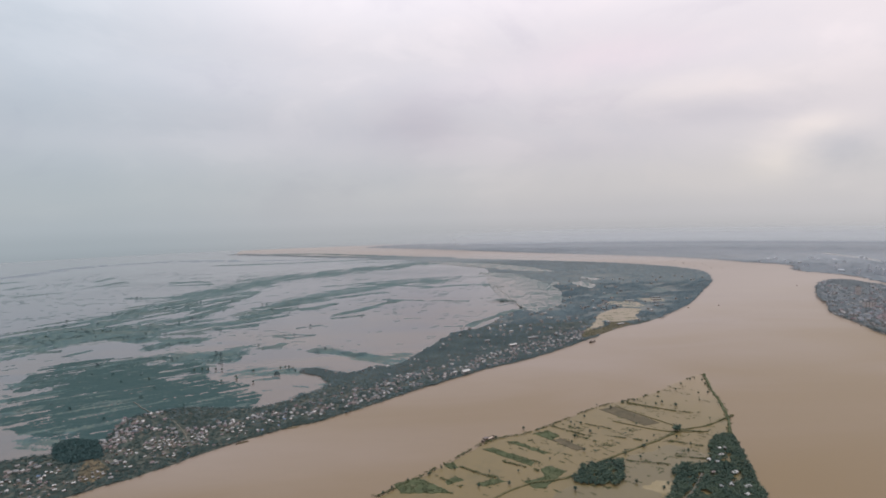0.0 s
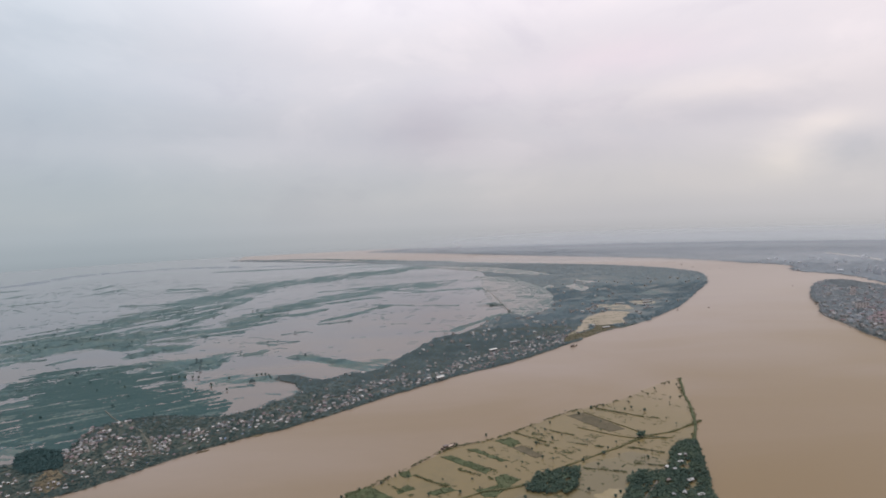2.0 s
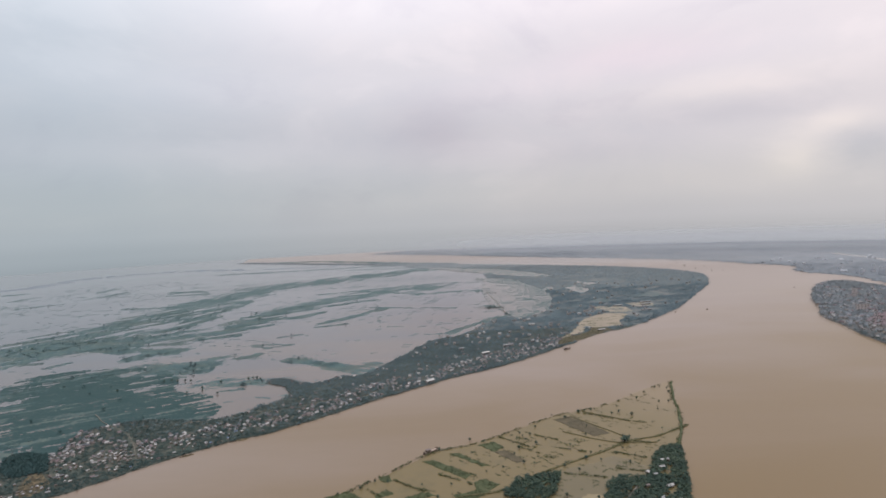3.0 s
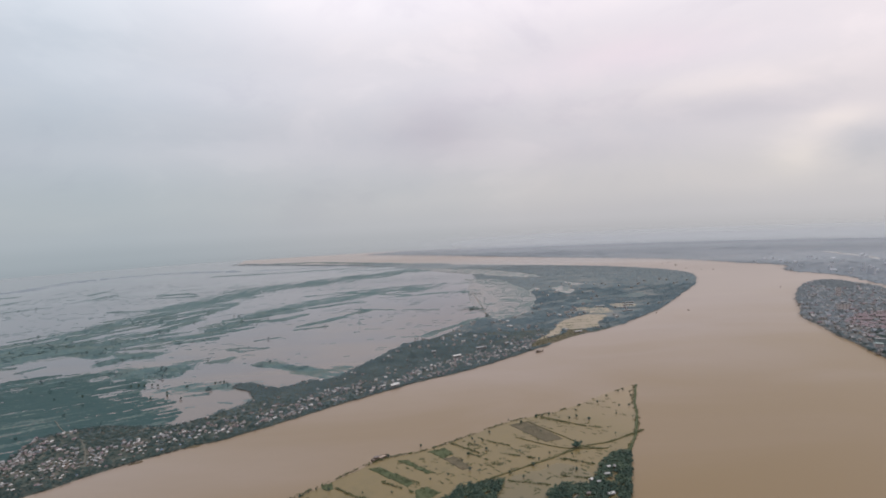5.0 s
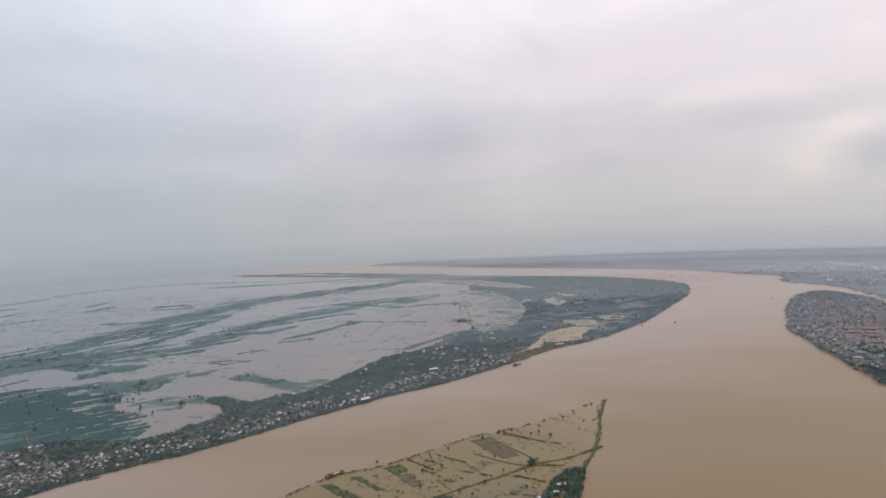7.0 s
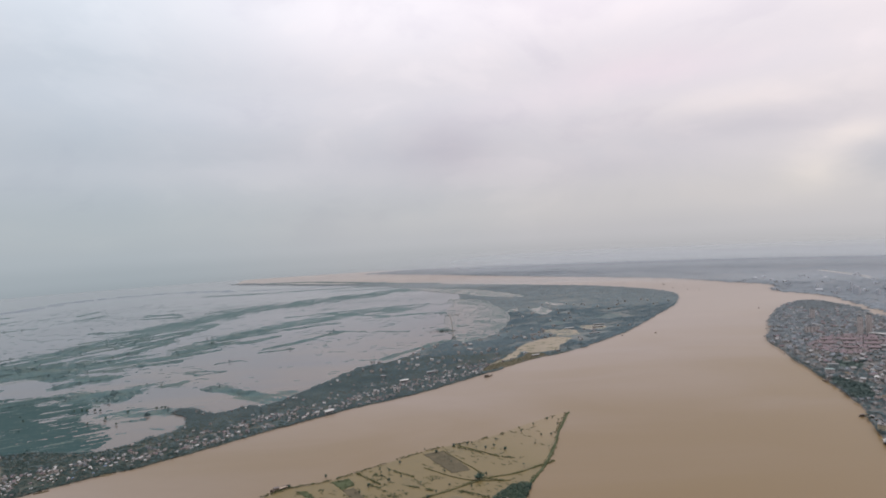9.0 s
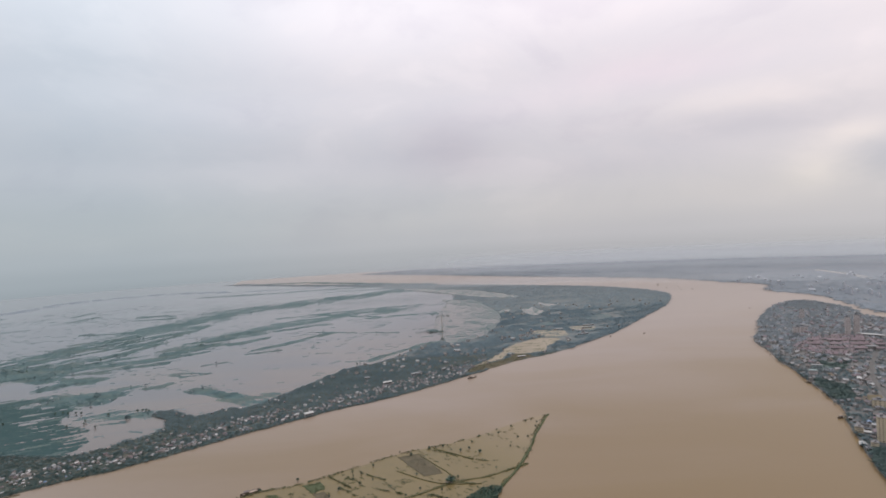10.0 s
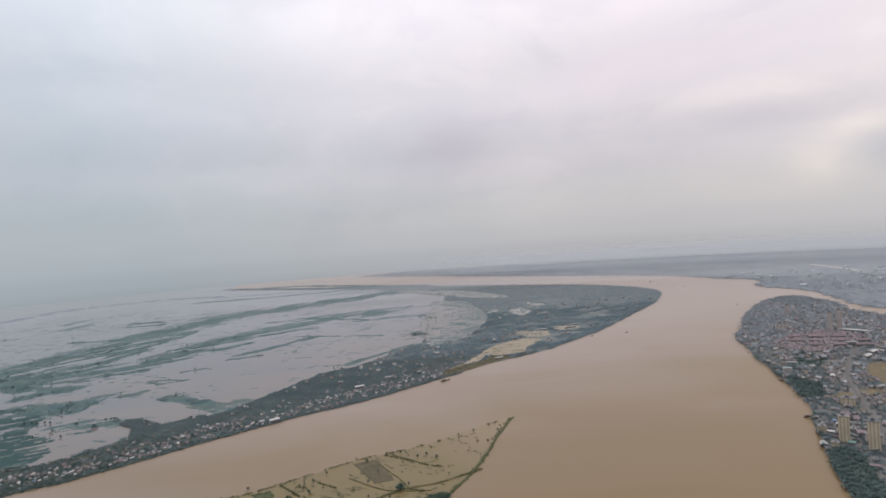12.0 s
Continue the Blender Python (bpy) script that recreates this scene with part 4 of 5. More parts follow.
PLAIN_BANDS = [(((-624, 828), (-559, 839)), 14, 6.0), (((-213, 549), (-196, 553)), 6, 3.5), (((-770, 1484), (-724, 1524)), 14, 9.0), (((-1065, 1589), (-1069, 1677)), 12, 10.0),
               (((-1383, 1618), (-1344, 1635)), 16, 10.0), (((104, 1050), (116, 1048)), 7, 4.0), (((-350, 400), (-322, 395)), 9, 4.0),
               (((-614, 795), (-550, 827), (-507, 898), (-463, 957), (-475, 1116), (-476, 1245)), 26, 5.5), (((-522, 788), (-512, 798), (-471, 790)), 20, 4.0),
               (((-410, 715), (-409, 741), (-390, 756)), 16, 4.0), (((-342, 653), (-325, 664), (-297, 664)), 20, 3.5)]
SOUTH_BANDS = [(((-303, 678), (-296, 689), (-262, 711)), 9, 3.5), (((-255, 692), (-241, 701), (-236, 714)), 8, 3.5), (((-261, 768), (-232, 747), (-207, 763)), 7, 3.5),
               (((-302, 996), (-260, 999), (-235, 1051)), 14, 5.0), (((-431, 610), (-410, 634), (-383, 659)), 13, 3.5), (((-382, 608), (-354, 626), (-332, 634)), 9, 3.5),
               (((-173, 676), (-136, 657), (-90, 626), (-62, 634)), 12, 3.5), (((-429, 788), (-414, 797), (-387, 797)), 9, 4.0), (((-379, 739), (-365, 748)), 6, 4.0),
               (((-795, 1518), (-683, 1490)), 10, 7.0), (((-736, 1205), (-618, 1209)), 14, 6.0)]
NORTH_BANDS = [(((-897, 2656), (-616, 2594), (-179, 2271), (22, 2153)), 30, 12.0), (((-881, 2061), (-616, 2091), (-352, 2149), (-164, 2151)), 26, 10.0),
               (((-368, 2015), (-107, 2044)), 20, 9.0), (((-976, 1461), (-967, 1570)), 10, 6.0), (((-753, 1435), (-657, 1437)), 14, 6.0), (((-1217, 1449), (-1210, 1509)), 12, 6.0),
               (((-1067, 1284), (-995, 1341)), 8, 6.0), (((-153, 1090), (41, 1038)), 6, 4.5), (((-199, 930), (-143, 998), (-103, 1077)), 12, 4.5)]
FAR_BANDS = [(((-212, 566), (-178, 574)), 13, 3.5), (((-252, 575), (-226, 592)), 9, 3.5), (((30, 800), (80, 870), (130, 930)), 9, 3.5)]
BANDS = LONG_BANDS + ORCHARD_BANDS + MID_BANDS + PLAIN_BANDS + SOUTH_BANDS + NORTH_BANDS + FAR_BANDS
spots = []
for i, (spine, half, gap) in enumerate(BANDS):
    line = curve_through(plan(*spine), 20)
    lo, hi = line.min(0) - half * 1.5, line.max(0) + half * 1.5
    box = np.array([lo, (hi[0], lo[1]), hi, (lo[0], hi[1])])
    p = sown(box, gap * 0.55, rw)
    p = p[near_line(line, p) < half * 1.5]
    d = near_line(line, p) / half
    go = line[-1] - line[0]
    turn = math.degrees(math.atan2(go[1], go[0])) - (6 if half > 40 else 0)
    w = wave(p, 16 if half < 20 else 26, 9.0 + i, 5.0, turn) + 0.7 * wave(p, 5.5, 19.0 + i, 9.0, turn)
    p = p[w * 1.35 + 0.78 > d * 0.8]
    spots.append(np.c_[p, np.full(len(p), gap), np.full(len(p), i)])
spots = np.concatenate(spots)
far = spots[:, 1] > 1150 * S
p = spots[~far]
lush = wave(p[:, :2], 45, 35.0, 2.0, 20) > 0.22
q = p[lush]
scatter("grass_floodplain", BED, q[:, :2], q[:, 2] * rw.uniform(0.7, 1.25, len(q)), M["lush"], "greener beds of drowned grass over the flood water", "reeds", 0.0, 0.14)
p = p[~lush]
scatter("reed_floodplain", BED, p[:, :2], p[:, 2] * rw.uniform(0.7, 1.25, len(p)), M["marsh"], "drowned reed and grass in drawn-out strips over the flood water", "reeds", 0.0, 0.14)
p = p[(wave(p[:, :2], 30, 31.0, 3.0, 40) > 0.05) & (rw.random(len(p)) < 0.12)]
scatter("scrub_floodplain", MAT, p[:, :2], p[:, 2] * rw.uniform(0.5, 0.9, len(p)), M["marsh"], "low drowned scrub in strips over the flood water", "scrub", 0.0, 0.3)
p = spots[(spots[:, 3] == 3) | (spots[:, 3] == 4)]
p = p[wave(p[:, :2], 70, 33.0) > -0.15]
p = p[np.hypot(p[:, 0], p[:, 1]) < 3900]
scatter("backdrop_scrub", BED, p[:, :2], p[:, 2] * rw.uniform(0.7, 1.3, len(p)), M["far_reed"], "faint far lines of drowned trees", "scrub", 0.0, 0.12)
p = spots[far & (spots[:, 3] != 3) & (spots[:, 3] != 4)]
scatter("scrub_far_floodplain", BED, p[:, :2], p[:, 2] * rw.uniform(0.7, 1.1, len(p)), M["marsh"], "dull far strips of drowned scrub", "scrub", 0.0, 0.13)
keep = ((spots[:, 3] < 3) | (spots[:, 3] > 4)) & (rw.random(len(spots)) < np.where(spots[:, 1] < 1150 * S, 0.0035, 0.004))
p = spots[keep]
scatter("trees_floodplain", TALL, p[:, :2], rw.uniform(2.8, 5.5, len(p)), M["bank_leaf"], "single dark trees standing in flood water", "trees", -0.3)

# loose tufts and torn mats of reed in the open flood water
box = plan((-1250, 700), (-560, 450), (-120, 450), (150, 1000), (100, 1600), (-1250, 1900))
seeds = sown(box, 15, rw)
thick = wave(seeds, 120, 61.0, 2.5, 20)
seeds = seeds[(~inside(LEVEE, seeds)) & (~inside(WOOD, seeds)) & (rw.random(len(seeds)) < np.clip(0.15 + 0.35 * thick, 0.03, 0.4))]
mats = []
for x, y in seeds:
    k = int(rw.integers(3, 9) * (1.0 if rw.random() < 0.85 else 2.6))
    a = radians(rw.normal(12, 11))
    u = np.cumsum(rw.uniform(0.7, 1.9, k)) * (1 + y / 2600)
    bend = rw.normal(0, 0.0035)
    mats.append(np.c_[x + u * math.cos(a), y + u * math.sin(a) + bend * u * u + rw.normal(0, 0.9, k)])
mats = np.concatenate(mats)
scatter("reed_mats", BED, mats, rw.uniform(1.3, 3.8, len(mats)) * (1 + mats[:, 1] / 2200), M["marsh"], "small torn mats of reed afloat on flood water", "reeds", 0.0, 0.2)

# a clump of trees and a thin row beside the causeway
clump = np.concatenate([plan((110, 1028)) + rw.normal(0, 9, (40, 2)), plan((129, 1023)) + rw.normal(0, 5, (14, 2)), plan((136, 950)) + rw.normal(0, 2.5, (8, 2)), plan((118, 1235)) + rw.normal(0, 12, (16, 2))])
scatter("trees_causeway", FULL, clump, rw.uniform(3, 5, len(clump)), M["marsh"], "clumps of dark trees beside the drowned causeway", "trees", 0.0, 0.6)

# reed and bunds that break up the flooded fields of the bend
pp = np.concatenate([sown(q, 3.2 if q[:, 1].mean() < 1130 * S else 6.0, rw) for q in PONDS[3:]])
gap = np.where(pp[:, 1] < 1130 * S, 3.2, 6.0)
keep = wave(pp, 13, 41.0, 2.6, 12) + 0.5 * wave(pp, 4.5, 43.0, 3.0, 12) > 0.02
scatter("reed_ponds", BED, pp[keep], gap[keep] * rw.uniform(0.7, 1.3, keep.sum()), M["marsh"], "strips of grass and reed across flooded fields", "reeds", 0.84, 0.12)

q = sown(YELLOW, 2.4, rw)
q = q[wave(q, 9, 47.0, 4.0, 10) > 0.3]
scatter("reed_yellow_field", BED, q, rw.uniform(1.6, 3.0, len(q)), M["hedge"], "thin grass lines across a yellow flooded field", "reeds", 0.84, 0.12)
q = sown(SHOAL, 4.0, rw)
q = q[wave(q, 11, 48.0, 5.0, 8) + 0.5 * wave(q, 4, 49.0, 3.0, 8) + np.clip((q[:, 0] / S - 190) / 160, -0.25, 0.3) > 0.06]
scatter("reed_shoal", BED, q, rw.uniform(3.0, 5.4, len(q)), M["marsh"], "drawn-out lines of drowned grass in the shallows", "reeds", 0.84, 0.12)
q = sown(VERGE, 2.2, rw, (), lambda q: rw.random(len(q)) < 0.34)
scatter("scrub_verge", BUSH, q, rw.uniform(0.9, 2.2, len(q)), M["crop"], "olive scrub on the grassy strip by the river", "scrub", 0.8, 0.6)

# island woods, hedges and crops
IW = [curve_through(plan(*p), 4, True, rough=3.0, seed=80 + i) for i, p in enumerate((
    ((73, 317), (87, 337), (94, 334), (99, 340), (113, 341), (107, 325), (99, 309), (74, 312)), ((95, 255), (126, 296), (146, 329), (167, 333), (182, 356), (195, 375), (208, 376), (203, 352), (193, 328), (184, 300), (160, 235))))]
track = curve_through(plan((158, 320), (152, 312), (140, 297), (120, 278)), 3)
pts = np.concatenate([sown(p, 1.65, rw, (), lambda q: (near_line(track, q) > 1.6) & (wave(q, 12, 8.0) > -0.42)) for p in IW])
scatter("woodland_island", FULL, pts, rw.uniform(1.7, 3.5, len(pts)), M["leaf"], "dark green grove on the island", "trees", 0.0)
shore_hedges = [(((-55, 302), (-29, 325), (0, 355), (26, 380), (57, 393), (93, 418), (127, 443), (160, 458), (181, 469)), 1.4, 0.62), (((150, 452), (189, 428), (200, 424)), 1.2, 0.75),
                (((159, 370), (178, 360)), 1.0, 0.9), (((152, 345), (171, 340)), 0.9, 0.8), (((113, 342), (142, 333)), 1.0, 0.7),
                (((232, 416), (202, 397), (176, 388), (141, 366), (102, 343), (70, 320), (41, 312)), 1.3, 0.65), (((190, 384), (172, 390)), 0.8, 0.9),
                (((262, 526), (246, 480), (237, 446), (224, 410), (208, 378)), 1.9, 0.75)]
inner_hedges = [(((185, 468), (224, 503), (258, 524)), 1.2, 0.35), (((90, 385), (104, 372)), 1.0, 0.8), (((106, 405), (122, 395)), 0.7, 0.8), (((75, 405), (98, 384)), 0.6, 0.7),
                (((30, 345), (52, 330)), 0.8, 0.7), (((0, 338), (22, 322)), 0.7, 0.7), (((110, 385), (138, 372)), 0.8, 0.6), (((-20, 330), (0, 312)), 0.8, 0.6)]
hedge = shore_hedges + inner_hedges
hp = []
for i, (line, half, fill) in enumerate(hedge):
    c = curve_through(plan(*line), 1.3, rough=0.6, seed=90 + i)
    c = np.repeat(c, 2, axis=0) + rw.normal(0, half * 0.5 * S, (2 * len(c), 2))
    hp.append(c[wave(c, 14, i * 2.0) < (fill - 0.5) * 1.3])
hp = np.concatenate(hp)
scatter("hedge_island", BUSH, hp, rw.uniform(0.8, 1.8, len(hp)), M["hedge"], "broken dark hedges along dykes and the island shore", "hedge", 0.0, 0.75)
cp = np.concatenate([sown(c, 1.5, rw, (), lambda q: wave(q, 6, 3.0) > -0.12) for (w, _), c in zip(FIELDS, FIELD_OUTLINES) if w == "crop"])
scatter("crop_rows", BUSH, cp, rw.uniform(0.8, 1.6, len(cp)), M["crop"], "olive crop tops above flood water", "crop", 0.1, 0.5)
cp = np.concatenate([sown(c, 1.6, rw, (), lambda q: wave(q, 5, 5.0, 3.0, -35) > 0.0) for (w, _), c in zip(FIELDS, FIELD_OUTLINES) if w == "weed"])
scatter("drowned_crop", BUSH, cp, rw.uniform(0.7, 1.5, len(cp)), M["crop"], "patchy drowned crop showing through flood water", "crop", 0.0, 0.4)
cp = np.concatenate([sown(c, 1.3, rw, (), lambda q: wave(q, 5, 4.0) > 0.02) for (w, _), c in zip(FIELDS, FIELD_OUTLINES) if w == "stubble"])
scatter("stubble_rows", BUSH, cp, rw.uniform(0.5, 1.1, len(cp)), M["stubble"], "brown stubble above flood water", "crop", 0.2, 0.4)
box = plan((0, 300), (40, 380), (150, 455), (250, 515), (215, 400), (150, 330), (90, 300))
seeds = sown(box, 8.5, rw, (), lambda q: wave(q, 30, 6.0, 2.0, -30) > 0.0)
mats = []
for x, y in seeds:
    k = rw.integers(2, 9)
    a = radians(rw.choice([-38, 35, -30, -42]))
    u = np.cumsum(rw.uniform(0.5, 1.3, k))
    mats.append(np.c_[x + u * math.cos(a), y + u * math.sin(a) + rw.normal(0, 0.4, k)])
mats = np.concatenate(mats)
scatter("weed_mats", BUSH, mats, rw.uniform(0.6, 1.5, len(mats)), M["crop"], "weeds and grass tips in shallow flood water", "weeds", 0.0, 0.35)

# town trees
CWOODS = [curve_through(plan(*p), 6, True, rough=3.0, seed=100 + i) for i, p in enumerate((
    ((440, 305), (455, 335), (468, 366), (483, 400), (494, 420), (507, 412), (502, 392), (490, 366), (483, 346), (455, 285)), ((545, 535), (554, 566), (571, 604), (584, 575), (566, 540)), ((602, 655), (630, 706), (652, 683), (630, 640)), ((830, 1110), (870, 1160), (920, 1175), (925, 1120), (860, 1060))))]
pts = sown(CWOODS[3], 6.0, rw)
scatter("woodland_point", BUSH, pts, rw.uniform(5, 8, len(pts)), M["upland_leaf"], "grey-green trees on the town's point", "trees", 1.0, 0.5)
pts = np.concatenate([sown(p, g, rw, (), lambda q: wave(q, 14, 6.0) > cut) for p, g, cut in zip(CWOODS[:3], (2.5, 2.7, 4.2), (-0.45, -0.35, 0.0))])
shore = CITY[(CITY[:, 0] < 620 * S) & (CITY[:, 1] > 300 * S) & (CITY[:, 1] < 840 * S)]
shore = np.repeat(shore, 3, axis=0) + rw.normal(0, 2.0, (3 * len(shore), 2)) + (3.5, 0)
shore = shore[wave(shore, 22, 7.0) > -0.05]
scatter("woodland_town", FULL + BUSH, pts, rw.uniform(3.2, 6.4, len(pts)), M["grove"], "dark green trees along the town's shore", "trees", 1.0, 0.62)
scatter("trees_town_shore", BUSH, shore, rw.uniform(2.2, 4.4, len(shore)), M["grove"], "low green trees along the town's water edge", "trees", 0.9, 0.7)
OPEN = [curve_through(plan(*p), 8, True) for p in (((583, 545), (594, 542), (577, 516), (565, 516)), ((650, 600), (680, 640), (700, 630), (660, 570), (638, 556)), ((607, 552), (627, 545), (619, 532), (601, 538)))]
ROAD_GAP = lambda q: near_line(ROAD, q) > 4
QUARTER = lambda q: wave(q, 34, 51.0, 1.6, 60)  # built quarters and the green between them
pts = sown(CITY, 4.8, rw, CWOODS + OPEN, lambda q: (q[:, 0] < 1020 * S) & (q[:, 1] > 300 * S) & (q[:, 1] > q[:, 0] * 0.58) & ROAD_GAP(q))
pts = pts[rw.random(len(pts)) < np.where(QUARTER(pts) < 0.06, 0.85, 0.2)]
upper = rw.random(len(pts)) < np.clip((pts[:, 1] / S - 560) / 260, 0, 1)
scatter("trees_town", BUSH, pts[~upper], rw.uniform(2.2, 4.6, (~upper).sum()), M["bank_leaf"], "scattered green trees between town buildings", "trees", 1.3, 0.8)
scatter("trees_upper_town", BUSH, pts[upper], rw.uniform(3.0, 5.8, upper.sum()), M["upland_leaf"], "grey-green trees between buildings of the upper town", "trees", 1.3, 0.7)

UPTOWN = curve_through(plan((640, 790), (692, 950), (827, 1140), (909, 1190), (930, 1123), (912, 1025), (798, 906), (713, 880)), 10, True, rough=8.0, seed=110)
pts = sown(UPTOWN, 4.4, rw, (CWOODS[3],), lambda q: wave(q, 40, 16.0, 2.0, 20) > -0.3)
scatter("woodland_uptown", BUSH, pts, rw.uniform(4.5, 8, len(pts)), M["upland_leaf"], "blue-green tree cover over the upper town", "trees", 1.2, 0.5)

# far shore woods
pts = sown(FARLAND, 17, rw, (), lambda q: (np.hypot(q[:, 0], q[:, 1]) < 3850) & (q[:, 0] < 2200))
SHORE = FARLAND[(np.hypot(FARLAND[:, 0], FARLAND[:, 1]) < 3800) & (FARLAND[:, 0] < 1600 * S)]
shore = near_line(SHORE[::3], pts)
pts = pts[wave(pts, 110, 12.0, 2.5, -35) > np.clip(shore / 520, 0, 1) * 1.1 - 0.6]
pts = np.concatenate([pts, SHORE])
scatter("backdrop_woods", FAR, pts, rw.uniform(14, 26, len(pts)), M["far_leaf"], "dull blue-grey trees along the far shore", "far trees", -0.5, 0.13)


# ---- houses ----
def box(bm, x0, y0, z0, x1, y1, z1):
    v = [bm.verts.new(p) for p in ((x0, y0, z0), (x1, y0, z0), (x1, y1, z0), (x0, y1, z0), (x0, y0, z1), (x1, y0, z1), (x1, y1, z1), (x0, y1, z1))]
    for f in ((3, 2, 1, 0), (4, 5, 6, 7), (0, 1, 5, 4), (1, 2, 6, 5), (2, 3, 7, 6), (3, 0, 4, 7)):
        bm.faces.new([v[i] for i in f])


def gable(bm, w, d, eave, ridge, out=0.5, thick=0.12):
    """A pitched roof of two thick slopes, its ridge along x."""
    x, y = w / 2 + out, d / 2 + out
    drop = (ridge - eave) * out / (d / 2)
    for s in (-1, 1):
        lo, hi = (s * y, eave - drop), (0.0, ridge)
        q = [(-x, *lo), (x, *lo), (x, *hi), (-x, *hi)]
        v = [bm.verts.new((a, b, c)) for a, b, c in q] + [bm.verts.new((a, b, c + thick)) for a, b, c in q]
        for f in ((3, 2, 1, 0), (4, 5, 6, 7), (0, 1, 5, 4), (1, 2, 6, 5), (2, 3, 7, 6), (3, 0, 4, 7)):
            bm.faces.new([v[i] for i in (f if s < 0 else f[::-1])])


def body(bm, w, d, z0, eave, ridge):
    """Walls with gable ends."""
    x, y = w / 2, d / 2
    v = [bm.verts.new(p) for p in ((-x, -y, z0), (x, -y, z0), (x, y, z0), (-x, y, z0), (-x, -y, eave), (x, -y, eave), (x, y, eave), (-x, y, eave), (-x, 0, ridge), (x, 0, ridge))]
    for f in ((0, 1, 5, 4), (2, 3, 7, 6), (1, 2, 6, 9, 5), (3, 0, 4, 8, 7), (3, 2, 1, 0), (4, 5, 9, 8), (8, 9, 6, 7)):
        bm.faces.new([v[i] for i in f])


def house(w, d, wall, roof, label, stilts=True, name="house"):
    top = new(name)
    top.empty_display_size = 0.5
    lift = 1.5 if stilts else 0.0
    eave, ridge = lift + 2.6, lift + 2.6 + d * 0.26
    bm = bmesh.new()
    body(bm, w, d, lift, eave, ridge)
    part("wall", bm, wall, top)
    bm = bmesh.new()
    gable(bm, w, d, eave, ridge)
    part("roof", bm, roof, top)
    bm = bmesh.new()
    box(bm, w / 2, -0.5, lift, w / 2 + 0.06, 0.5, lift + 2.0)
    part("door", bm, M["plank"], top)
    for x in (-w / 4, w / 4):
        bm = bmesh.new()
        box(bm, x - 0.5, -d / 2 - 0.05, lift + 0.9, x + 0.5, -d / 2, lift + 1.9)
        part("window", bm, M["glass"], top)
    if stilts:
        for x in (-w / 2 + 0.2, w / 2 - 0.2):
            for y in (-d / 2 + 0.2, d / 2 - 0.2):
                bm = bmesh.new()
                box(bm, x - 0.12, y - 0.12, -0.8, x + 0.12, y + 0.12, lift)
                part("stilt", bm, M["plank"], top)
    return tagged(top, label, "house", "riverside village houses", "")


HOUSES = [house(7.0, 5.0, M["plank"], M["white"], "small plank stilt house with a white metal roof"), house(8.5, 5.5, M["plaster"], M["tin"], "plastered house with a pale tin roof", False),
          house(6.0, 4.5, M["plank"], M["rust"], "small plank stilt house with a rusty tin roof"), house(9.0, 5.5, M["plaster"], M["tile"], "plastered house with a red tile roof", False),
          house(7.5, 5.0, M["plank"], M["slate"], "plank stilt house with a dull grey sheet roof"), house(6.5, 5.0, M["plaster"], M["blue"], "small house with a blue sheet roof", False),
          house(11.0, 6.0, M["plaster"], M["white"], "long house with a bright white metal roof", False), house(6.0, 4.5, M["plank"], M["tin"], "small stilt house with a weathered tin roof")]
SHARE = np.array([0.22, 0.10, 0.20, 0.06, 0.27, 0.02, 0.02, 0.11])
SHARE /= SHARE.sum()
used = set()


def stand(proto, x, y, z, turn, size=1.0):
    """The first of a kind takes the place itself, all later ones are copies."""
    m = pose(x, y, z, 0, 0, turn) @ Matrix.Scale(size, 4)
    if proto.name not in used:
        used.add(proto.name)
        proto.matrix_basis = m
        return proto
    return copy_thing_at(proto, m)


def copy_thing_at(proto, m):
    old = proto.scale.copy()
    proto.scale = (1, 1, 1)
    ob = copy_thing(proto, m)
    proto.scale = old
    return ob


p = HOUSE_SPOTS
t_bank = np.gradient(BANK, axis=0)
for i, (x, y) in enumerate(p[:290]):
    k = np.argmin(np.hypot(BANK[:, 0] - x, BANK[:, 1] - y))
    along = math.degrees(math.atan2(t_bank[k, 1], t_bank[k, 0]))
    stand(HOUSES[i // 36 if i % 36 == 7 and i < 288 else rh.choice(8, p=SHARE)], x, y, 0.7, along + rh.choice([0, 90]) + rh.normal(0, 9), rh.uniform(0.25, 0.40))


